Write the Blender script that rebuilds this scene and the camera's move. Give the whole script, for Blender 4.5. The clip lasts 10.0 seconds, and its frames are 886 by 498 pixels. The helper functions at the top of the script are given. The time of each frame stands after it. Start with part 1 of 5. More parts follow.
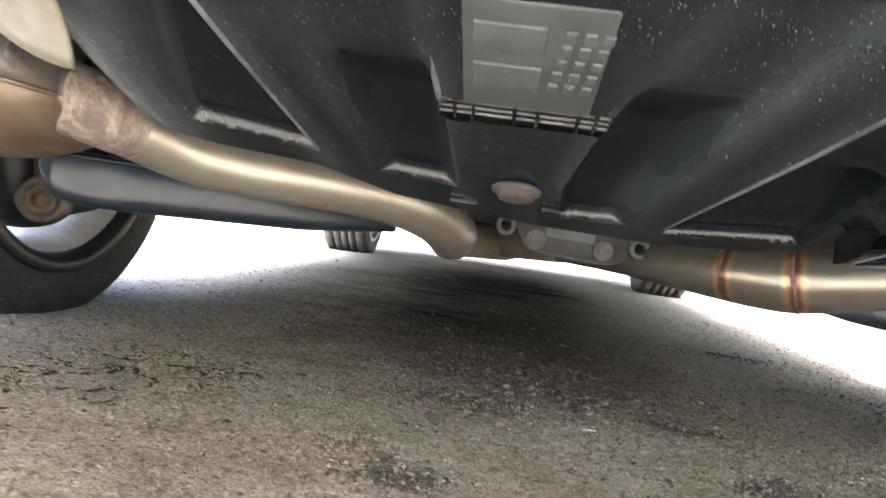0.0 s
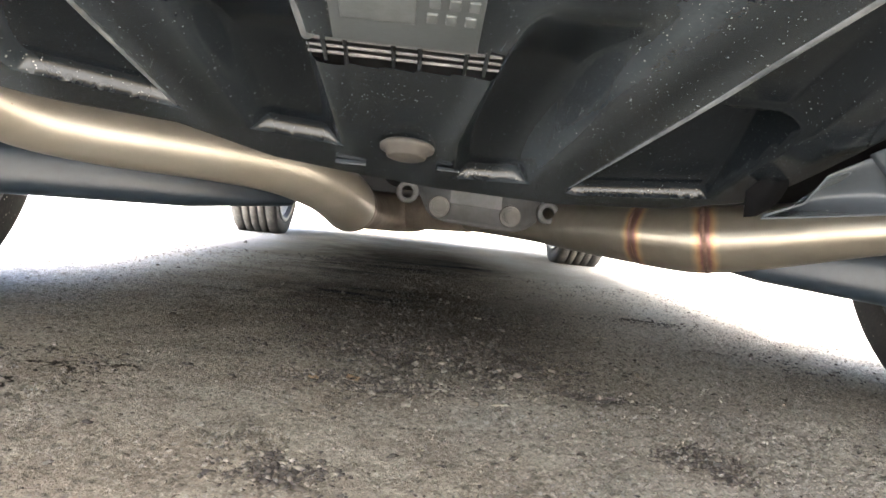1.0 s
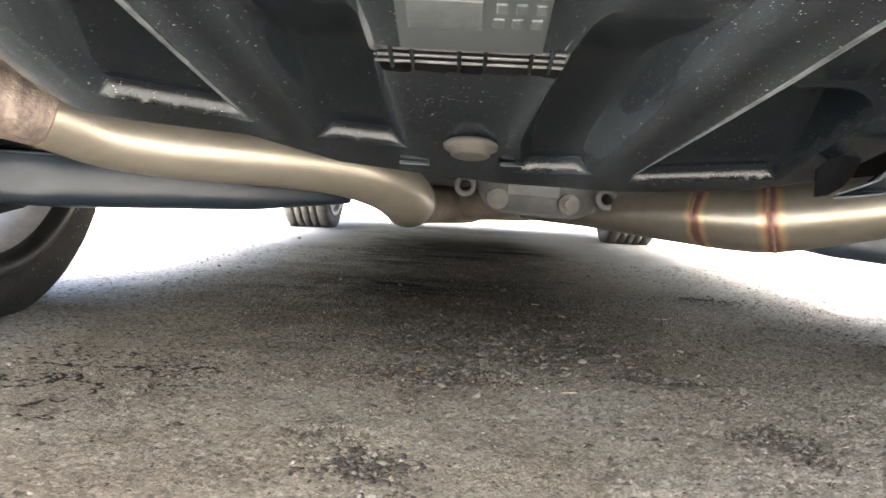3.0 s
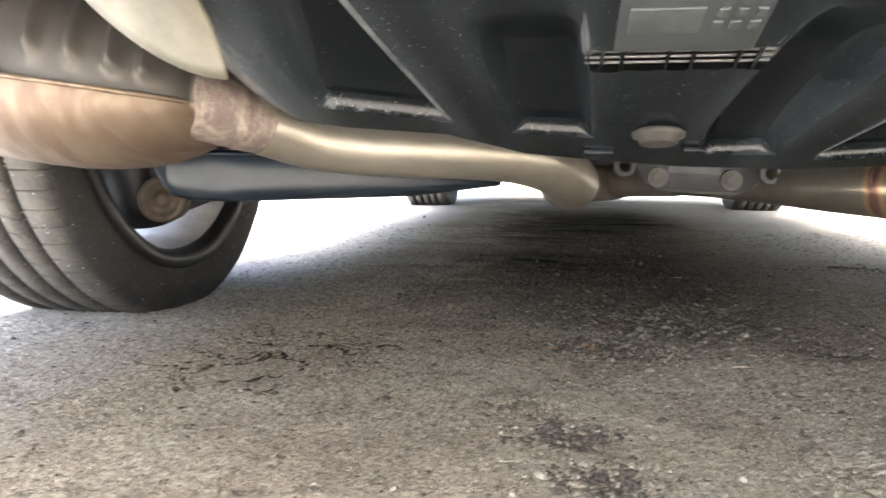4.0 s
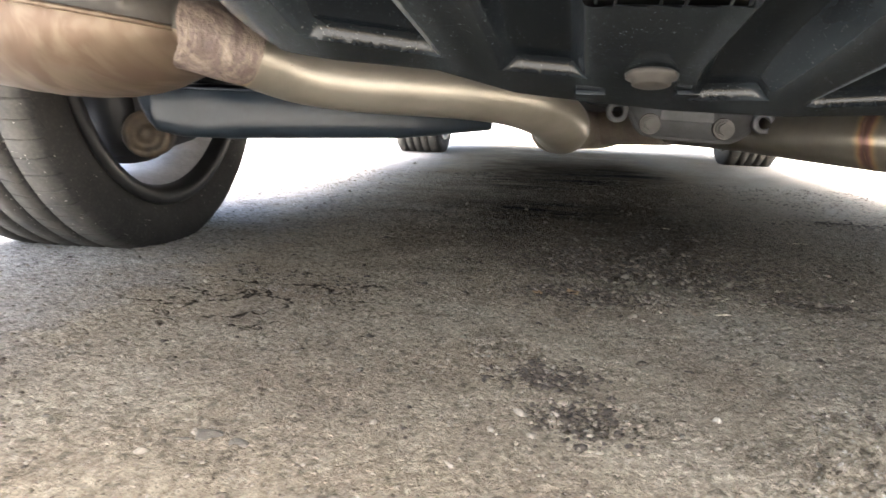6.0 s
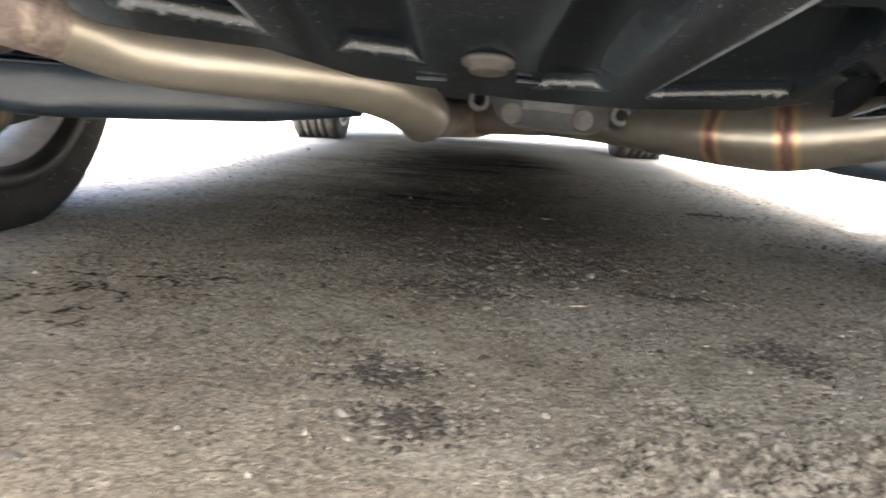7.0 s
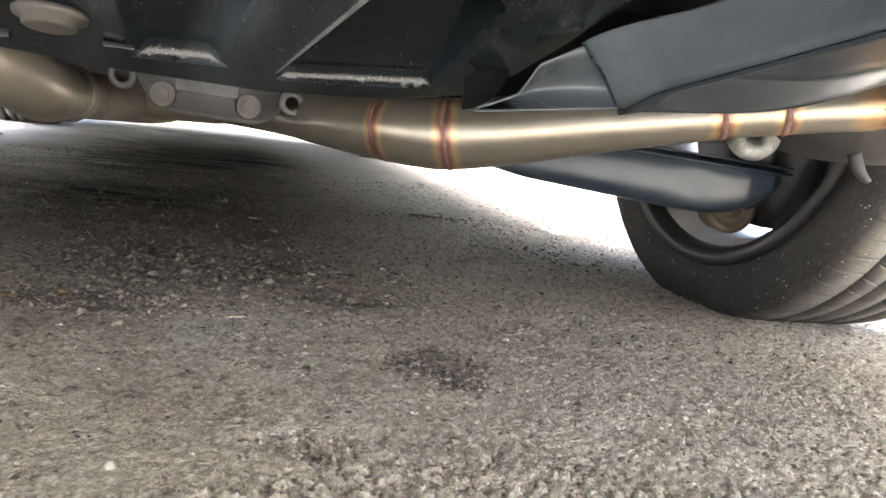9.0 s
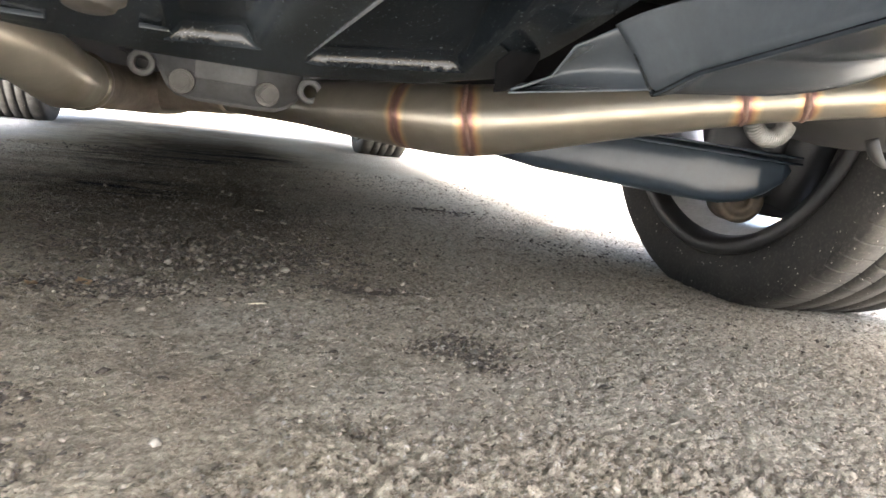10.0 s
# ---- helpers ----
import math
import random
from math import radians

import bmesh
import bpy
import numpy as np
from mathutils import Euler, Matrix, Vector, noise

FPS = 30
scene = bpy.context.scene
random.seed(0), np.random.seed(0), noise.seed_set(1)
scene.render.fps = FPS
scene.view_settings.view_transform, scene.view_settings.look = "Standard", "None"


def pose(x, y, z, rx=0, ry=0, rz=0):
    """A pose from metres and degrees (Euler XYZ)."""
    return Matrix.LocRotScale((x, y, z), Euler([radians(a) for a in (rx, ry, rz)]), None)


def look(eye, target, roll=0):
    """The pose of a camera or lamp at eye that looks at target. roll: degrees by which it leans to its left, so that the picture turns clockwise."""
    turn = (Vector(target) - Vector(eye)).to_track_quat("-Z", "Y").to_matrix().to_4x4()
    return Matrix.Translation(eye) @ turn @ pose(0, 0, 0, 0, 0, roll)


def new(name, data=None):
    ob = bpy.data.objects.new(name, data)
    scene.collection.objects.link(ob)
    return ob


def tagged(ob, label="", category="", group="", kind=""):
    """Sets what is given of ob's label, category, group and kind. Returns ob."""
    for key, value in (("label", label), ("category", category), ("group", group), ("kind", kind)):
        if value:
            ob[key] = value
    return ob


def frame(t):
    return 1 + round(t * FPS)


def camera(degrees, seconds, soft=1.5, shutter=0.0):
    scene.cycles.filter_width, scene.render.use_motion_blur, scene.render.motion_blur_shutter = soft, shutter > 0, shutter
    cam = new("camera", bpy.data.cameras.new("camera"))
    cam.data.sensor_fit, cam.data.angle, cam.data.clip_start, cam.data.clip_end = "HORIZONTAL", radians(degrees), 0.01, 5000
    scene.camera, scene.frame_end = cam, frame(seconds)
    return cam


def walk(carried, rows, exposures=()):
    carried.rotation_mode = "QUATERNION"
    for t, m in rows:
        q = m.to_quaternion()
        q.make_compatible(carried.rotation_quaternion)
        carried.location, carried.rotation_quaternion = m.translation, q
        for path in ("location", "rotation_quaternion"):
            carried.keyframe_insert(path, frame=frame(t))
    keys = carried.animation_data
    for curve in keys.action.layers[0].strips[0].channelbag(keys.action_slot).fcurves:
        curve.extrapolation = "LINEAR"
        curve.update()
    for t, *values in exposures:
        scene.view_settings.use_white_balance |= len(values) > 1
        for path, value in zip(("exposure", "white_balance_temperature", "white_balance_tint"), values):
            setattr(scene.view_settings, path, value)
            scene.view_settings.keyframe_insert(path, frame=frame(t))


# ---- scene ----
cam = camera(63.0, 10.0, shutter=0.5)
PATH = [
    (0, (-0.014, 0.042, 0.213), (-0.173, 2.035, 0.149), 7.9),
    (0.5, (0.002, 0.084, 0.195), (-0.083, 2.08, 0.112), 6.9),
    (1, (0.01, 0.106, 0.204), (0.074, 2.103, 0.106), 6.1),
    (1.5, (0.01, 0.101, 0.202), (0.048, 2.095, 0.049), 6.4),
    (2, (0.001, 0.099, 0.206), (0.005, 2.092, 0.044), 5.2),
    (2.2, (0.001, 0.1, 0.21), (-0.009, 2.095, 0.07), 4.6),
    (3.3, (-0.022, 0.09, 0.214), (-0.126, 2.081, 0.053), 1.8),
    (3.5, (-0.04, 0.08, 0.217), (-0.216, 2.063, 0.027), 1.4),
    (4, (-0.078, 0.046, 0.226), (-0.422, 2.003, -0.007), 0.4),
    (4.5, (-0.086, 0.037, 0.226), (-0.526, 1.969, -0.045), 0.2),
    (5, (-0.085, 0.034, 0.226), (-0.551, 1.952, -0.092), 0.4),
    (5.2, (-0.081, 0.035, 0.227), (-0.541, 1.953, -0.108), 0.6),
    (6.3, (-0.068, 0.056, 0.214), (-0.321, 2.002, -0.167), 2.5),
    (6.5, (-0.051, 0.06, 0.217), (-0.274, 2.009, -0.172), 2.8),
    (7, (-0.015, 0.084, 0.217), (-0.08, 2.045, -0.174), 3.6),
    (7.5, (0.028, 0.113, 0.221), (0.187, 2.067, -0.175), 4.6),
    (8, (0.059, 0.134, 0.218), (0.397, 2.069, -0.156), 5.8),
    (8.5, (0.089, 0.149, 0.217), (0.557, 2.061, -0.137), 6.5),
    (9, (0.109, 0.161, 0.213), (0.666, 2.053, -0.121), 6.8),
    (9.5, (0.101, 0.166, 0.208), (0.685, 2.05, -0.124), 6.8),
    (10, (0.08, 0.163, 0.198), (0.662, 2.047, -0.136), 6.8),
]
walk(cam, [(t, look(eye, target, roll)) for t, eye, target, roll in PATH],
     exposures=((0.0, 4.24, 6200.0, 9.0), (0.5, 4.44, 6200.0, 9.0), (1.5, 4.56, 6200.0, 9.0), (2.2, 4.56, 6200.0, 9.0), (3.5, 4.48, 6200.0, 9.0), (4.5, 4.14, 6200.0, 9.0), (5.2, 4.06, 6200.0, 9.0), (6.5, 4.06, 6200.0, 9.0), (7.5, 4.18, 6200.0, 9.0), (8.2, 4.37, 6200.0, 9.0), (10.0, 4.37, 6200.0, 9.0)))

# ---- light ----
SUN_EL, SUN_AZ = 64.0, 174.0      # hazy sun behind the car, a little to its right
world = bpy.data.worlds.new("sky")
scene.world = world
world.use_nodes = True
wn = world.node_tree.nodes
sky = wn.new("ShaderNodeTexSky")
sky.sky_type = "NISHITA"
sky.sun_disc = False
sky.dust_density, sky.ozone_density = 8.0, 0.6
sky.sun_elevation, sky.sun_rotation = radians(SUN_EL), radians(SUN_AZ)
wn["Background"].inputs["Strength"].default_value = 0.10
world.node_tree.links.new(sky.outputs[0], wn["Background"].inputs["Color"])
sun_data = bpy.data.lights.new("sun", "SUN")
sun_data.energy, sun_data.angle, sun_data.color = 4.5, radians(4), (1.0, 0.985, 0.965)
sun = new("sun", sun_data)
sun.matrix_world = look((0, 0, 0), (-math.sin(radians(SUN_AZ)), -math.cos(radians(SUN_AZ)), -math.tan(radians(SUN_EL))))
sun.location = (0, 6, 10)


# ---- materials ----
class Mat:
    """A small node builder round one Principled material."""

    def __init__(self, name, color=(0.5, 0.5, 0.5), rough=0.5, metal=0.0):
        self.m = bpy.data.materials.new(name)
        self.m.use_nodes = True
        self.nt = self.m.node_tree
        self.b = self.nt.nodes["Principled BSDF"]
        self.b.inputs["Base Color"].default_value = (*color, 1)
        self.b.inputs["Roughness"].default_value = rough
        self.b.inputs["Metallic"].default_value = metal
        self.tc = self.nt.nodes.new("ShaderNodeTexCoord")
        self.geo = self.nt.nodes.new("ShaderNodeNewGeometry")
        self.h = None

    def put(self, sock, value):
        if isinstance(value, bpy.types.NodeSocket):
            self.nt.links.new(value, sock)
        elif isinstance(value, tuple) and len(value) == 3 and sock.type == "RGBA":
            sock.default_value = (*value, 1)
        else:
            sock.default_value = value

    def noise(self, scale, detail=4.0, rough=0.55, stretch=(1, 1, 1), dist=0.0):
        mp = self.nt.nodes.new("ShaderNodeMapping")
        mp.inputs["Scale"].default_value = stretch
        self.nt.links.new(self.geo.outputs["Position"], mp.inputs["Vector"])
        n = self.nt.nodes.new("ShaderNodeTexNoise")
        n.inputs["Scale"].default_value, n.inputs["Detail"].default_value = scale, detail
        n.inputs["Roughness"].default_value, n.inputs["Distortion"].default_value = rough, dist
        self.nt.links.new(mp.outputs[0], n.inputs["Vector"])
        return n.outputs["Fac"]

    def voronoi(self, scale, feature="F1", out="Distance", stretch=(1, 1, 1)):
        mp = self.nt.nodes.new("ShaderNodeMapping")
        mp.inputs["Scale"].default_value = stretch
        self.nt.links.new(self.geo.outputs["Position"], mp.inputs["Vector"])
        n = self.nt.nodes.new("ShaderNodeTexVoronoi")
        n.feature = feature
        n.inputs["Scale"].default_value = scale
        self.nt.links.new(mp.outputs[0], n.inputs["Vector"])
        return n.outputs[out]

    def specks(self, scale, rare, size):
        """Small dots strewn at random: only the cells whose own number is above rare carry one."""
        n = self.nt.nodes.new("ShaderNodeTexVoronoi")
        n.inputs["Scale"].default_value = scale
        self.nt.links.new(self.geo.outputs["Position"], n.inputs["Vector"])
        s_ = self.nt.nodes.new("ShaderNodeSeparateColor")
        self.nt.links.new(n.outputs["Color"], s_.inputs[0])
        dot = self.math("LESS_THAN", n.outputs["Distance"], self.math("MULTIPLY", s_.outputs[1], size))
        return self.math("MULTIPLY", dot, self.math("GREATER_THAN", s_.outputs[0], rare))

    def ramp(self, fac, stops):
        r = self.nt.nodes.new("ShaderNodeValToRGB")
        el = r.color_ramp.elements
        while len(el) < len(stops):
            el.new(0.5)
        for e, (p, c) in zip(el, stops):
            e.position = p
            e.color = (*c, 1) if isinstance(c, tuple) else (c, c, c, 1)
        self.nt.links.new(fac, r.inputs["Fac"])
        return r.outputs["Color"]

    def mix(self, fac, a, b, mode="MIX"):
        n = self.nt.nodes.new("ShaderNodeMix")
        n.data_type, n.blend_type = "RGBA", mode
        self.put(n.inputs["Factor"], fac)
        self.put(n.inputs[6], a)
        self.put(n.inputs[7], b)
        return n.outputs[2]

    def math(self, op, a, b=0.0):
        n = self.nt.nodes.new("ShaderNodeMath")
        n.operation = op
        self.put(n.inputs[0], a)
        self.put(n.inputs[1], b)
        return n.outputs[0]

    def near(self, p):
        n = self.nt.nodes.new("ShaderNodeVectorMath")
        n.operation = "DISTANCE"
        self.nt.links.new(self.geo.outputs["Position"], n.inputs[0])
        n.inputs[1].default_value = p
        return n.outputs["Value"]

    def along(self, p, d):
        """Distance from the plane through p square to d."""
        n = self.nt.nodes.new("ShaderNodeVectorMath")
        n.operation = "SUBTRACT"
        self.nt.links.new(self.geo.outputs["Position"], n.inputs[0])
        n.inputs[1].default_value = p
        k = self.nt.nodes.new("ShaderNodeVectorMath")
        k.operation = "DOT_PRODUCT"
        self.nt.links.new(n.outputs[0], k.inputs[0])
        k.inputs[1].default_value = Vector(d).normalized()
        return self.math("ABSOLUTE", k.outputs["Value"])

    def ridge(self, x0, y0, slope, width):
        """1 on the line x = x0 + slope * (y - y0), falling to 0 at width."""
        d = self.math("SUBTRACT", self.math("SUBTRACT", self.axis(0), x0), self.math("MULTIPLY", self.math("SUBTRACT", self.axis(1), y0), slope))
        return self.ramp(self.math("DIVIDE", self.math("ABSOLUTE", d), width), [(0.0, 1.0), (0.35, 0.7), (1.0, 0.0)])

    def axis(self, k):
        n = self.nt.nodes.new("ShaderNodeSeparateXYZ")
        self.nt.links.new(self.geo.outputs["Position"], n.inputs[0])
        return n.outputs[k]

    def attr(self, name):
        n = self.nt.nodes.new("ShaderNodeAttribute")
        n.attribute_name = name
        return n.outputs["Fac"]

    def island(self):
        return self.geo.outputs["Random Per Island"]

    def random(self):
        n = self.nt.nodes.new("ShaderNodeObjectInfo")
        return n.outputs["Random"]

    def color(self, c):
        self.put(self.b.inputs["Base Color"], c)

    def rough(self, c):
        self.put(self.b.inputs["Roughness"], c)

    def metal(self, c):
        self.put(self.b.inputs["Metallic"], c)

    def bump(self, height, strength, distance):
        n = self.nt.nodes.new("ShaderNodeBump")
        n.inputs["Strength"].default_value, n.inputs["Distance"].default_value = strength, distance
        self.nt.links.new(height, n.inputs["Height"])
        if self.h is not None:
            self.nt.links.new(self.h, n.inputs["Normal"])
        self.h = n.outputs[0]
        self.nt.links.new(self.h, self.b.inputs["Normal"])


def stained_shaded(w, base, mid):
    """An oily strip down the middle, painted darker for the shade under the car, and damp patches of litter."""
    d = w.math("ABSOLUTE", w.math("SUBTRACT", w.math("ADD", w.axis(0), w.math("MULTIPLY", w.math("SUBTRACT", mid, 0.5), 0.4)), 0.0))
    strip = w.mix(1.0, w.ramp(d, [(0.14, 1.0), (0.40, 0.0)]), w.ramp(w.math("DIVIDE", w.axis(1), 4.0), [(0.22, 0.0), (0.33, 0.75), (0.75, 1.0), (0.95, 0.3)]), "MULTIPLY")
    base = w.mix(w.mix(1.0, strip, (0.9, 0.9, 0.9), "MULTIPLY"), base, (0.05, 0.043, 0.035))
    ragged = w.math("MULTIPLY", w.math("SUBTRACT", w.noise(60, 4), 0.5), 2.2)
    for p, r in (((-0.076, 0.638, 0), 0.032), ((-0.03, 0.935, 0), 0.07), ((-0.047, 0.55, 0), 0.032), ((0.235, 0.965, 0), 0.06), ((0.295, 0.755, 0), 0.06), ((0.05, 1.12, 0), 0.2)):
        q = w.math("ADD", w.math("DIVIDE", w.near(p), r), ragged)
        base = w.mix(w.ramp(q, [(0.45, 0.42), (1.05, 0.0)]), base, (0.06, 0.05, 0.038))
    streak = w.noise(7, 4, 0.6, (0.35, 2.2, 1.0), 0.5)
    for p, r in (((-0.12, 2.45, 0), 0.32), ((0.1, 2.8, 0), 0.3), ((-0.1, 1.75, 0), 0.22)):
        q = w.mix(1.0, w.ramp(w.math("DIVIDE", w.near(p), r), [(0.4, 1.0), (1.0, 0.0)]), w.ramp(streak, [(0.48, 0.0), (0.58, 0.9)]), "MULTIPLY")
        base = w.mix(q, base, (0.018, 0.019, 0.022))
    return base


def mat_ground():
    w = Mat("weathered_asphalt", rough=0.95)
    w.b.inputs["Specular IOR Level"].default_value = 0.0
    big = w.noise(1.7, 5, 0.6)
    mid = w.noise(11, 5, 0.65)
    grit = w.noise(230, 4, 0.7)
    cells = w.voronoi(300, "F1", "Color")
    base = w.ramp(big, [(0.3, (0.28, 0.229, 0.16)), (0.5, (0.345, 0.298, 0.22)), (0.7, (0.40, 0.358, 0.283))])
    base = w.mix(w.ramp(mid, [(0.45, 0.0), (0.7, 0.6)]), base, (0.18, 0.148, 0.11))
    base = w.mix(w.ramp(w.noise(4.3, 4, 0.6), [(0.46, 0.0), (0.66, 0.6)]), base, (0.22, 0.172, 0.124))
    # ground clear of the car is greyer, and painted paler to bounce light underneath
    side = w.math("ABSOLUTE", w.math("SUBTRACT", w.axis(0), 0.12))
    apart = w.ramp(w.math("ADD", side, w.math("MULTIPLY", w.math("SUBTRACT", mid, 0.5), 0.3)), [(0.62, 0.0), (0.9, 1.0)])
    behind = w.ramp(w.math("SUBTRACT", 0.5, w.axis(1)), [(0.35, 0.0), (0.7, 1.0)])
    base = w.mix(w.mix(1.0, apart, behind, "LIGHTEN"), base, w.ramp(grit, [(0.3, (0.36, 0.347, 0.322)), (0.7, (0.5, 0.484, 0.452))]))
    # right side painted paler, for its tan gravel and the stronger light there
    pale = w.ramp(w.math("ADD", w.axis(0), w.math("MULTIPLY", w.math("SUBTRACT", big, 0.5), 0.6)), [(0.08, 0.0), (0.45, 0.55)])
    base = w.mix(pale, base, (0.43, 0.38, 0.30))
    base = stained_shaded(w, base, mid)
    base = w.mix(0.75, base, w.ramp(grit, [(0.3, 0.2), (0.5, 0.5), (0.72, 0.68)]), "OVERLAY")
    base = w.mix(0.4, base, w.ramp(cells, [(0.1, 0.25), (0.6, 0.5), (0.95, 0.66)]), "OVERLAY")
    # single grains, pale and dark, bedded in the crust
    thick = w.mix(1.0, w.ramp(w.noise(19, 4, 0.65), [(0.36, 0.35), (0.6, 1.0)]), w.ramp(w.attr("bare"), [(0.08, 0.3), (0.35, 0.75), (0.6, 1.2)]), "MULTIPLY")
    for scale, rare, size, tone, most in ((240, 0.55, 0.42, (0.46, 0.425, 0.37), 0.6), (330, 0.6, 0.45, (0.5, 0.47, 0.42), 0.5), (215, 0.6, 0.42, (0.09, 0.076, 0.06), 0.6), (310, 0.6, 0.42, (0.07, 0.06, 0.048), 0.6), (120, 0.84, 0.33, (0.1, 0.085, 0.066), 0.6), (135, 0.8, 0.34, (0.48, 0.44, 0.385), 0.7)):
        base = w.mix(w.math("MULTIPLY", w.math("MULTIPLY", w.specks(scale, rare, size), thick), most), base, tone)
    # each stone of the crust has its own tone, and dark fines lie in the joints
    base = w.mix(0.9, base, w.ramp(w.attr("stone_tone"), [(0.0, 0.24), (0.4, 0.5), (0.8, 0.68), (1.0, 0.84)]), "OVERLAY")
    base = w.mix(w.ramp(w.attr("fines"), [(0.35, 0.0), (0.95, 0.65)]), base, (0.07, 0.056, 0.042))
    # short ragged cracks where the crust has begun to break up
    vein = w.math("ABSOLUTE", w.math("SUBTRACT", w.noise(13, 3, 0.55, (1, 1.3, 1), 0.4), 0.5))
    crack = w.ramp(vein, [(0.0, 1.0), (0.008, 0.9), (0.024, 0.0)])
    spread = w.ramp(w.math("ADD", w.math("DIVIDE", w.near((-0.41, 0.82, 0)), 0.26), w.math("MULTIPLY", w.noise(16, 3), 0.9)), [(0.85, 1.0), (1.1, 0.0)])
    split = w.mix(1.0, crack, spread, "MULTIPLY")
    base = w.mix(split, base, (0.035, 0.029, 0.022))
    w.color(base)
    w.bump(w.noise(330, 5, 0.8), 0.9, 0.004)
    w.bump(w.voronoi(480), 0.5, 0.002)
    w.bump(w.ramp(split, [(0.0, 1.0), (1.0, 0.0)]), 0.9, 0.005)
    return w.m


def mat_gravel(name="gravel", tone=1.0):
    w = Mat(name, rough=0.9)
    w.b.inputs["Specular IOR Level"].default_value = 0.15
    c = w.ramp(w.island(), [(0.0, (0.06, 0.05, 0.039)), (0.3, (0.15, 0.127, 0.095)), (0.7, (0.235, 0.203, 0.156)), (0.97, (0.29, 0.256, 0.204)), (1.0, (0.36, 0.325, 0.27))])
    c = w.mix(0.8, c, stained_shaded(w, c, w.noise(11, 5, 0.65)))
    c = w.mix(1.0, c, (tone, tone * 0.98, tone * 0.95), "MULTIPLY")
    w.color(w.mix(0.5, c, w.ramp(w.noise(400, 3), [(0.3, 0.3), (0.7, 0.7)]), "OVERLAY"))
    w.bump(w.noise(600, 3), 0.3, 0.001)
    return w.m


def mat_plastic(name, base=(0.007, 0.008, 0.0095), dust=(0.11, 0.107, 0.1), amount=0.22, rough=0.22):
    w = Mat(name, base, rough)
    w.b.inputs["Specular IOR Level"].default_value = 0.28
    film = w.noise(9, 5, 0.65)
    fine = w.noise(120, 4, 0.7)
    speck = w.specks(150, 0.9, 0.2)
    thin = w.ramp(w.noise(40, 3), [(0.45, 0.0), (0.6, 1.0)])
    f = w.mix(1.0, w.ramp(film, [(0.3, 0.0), (0.85, amount)]), w.ramp(fine, [(0.2, 0.6), (0.8, 1.0)]), "MULTIPLY")
    c = w.mix(f, base, dust)
    c = w.mix(w.mix(1.0, speck, thin, "MULTIPLY"), c, (0.3, 0.29, 0.27))
    w.color(c)
    w.rough(w.mix(f, w.ramp(fine, [(0.3, rough), (0.8, rough + 0.05)]), (0.6, 0.6, 0.6) if rough > 0.27 else (0.26, 0.26, 0.26)))
    w.bump(fine, 0.06, 0.0006)
    return w.m


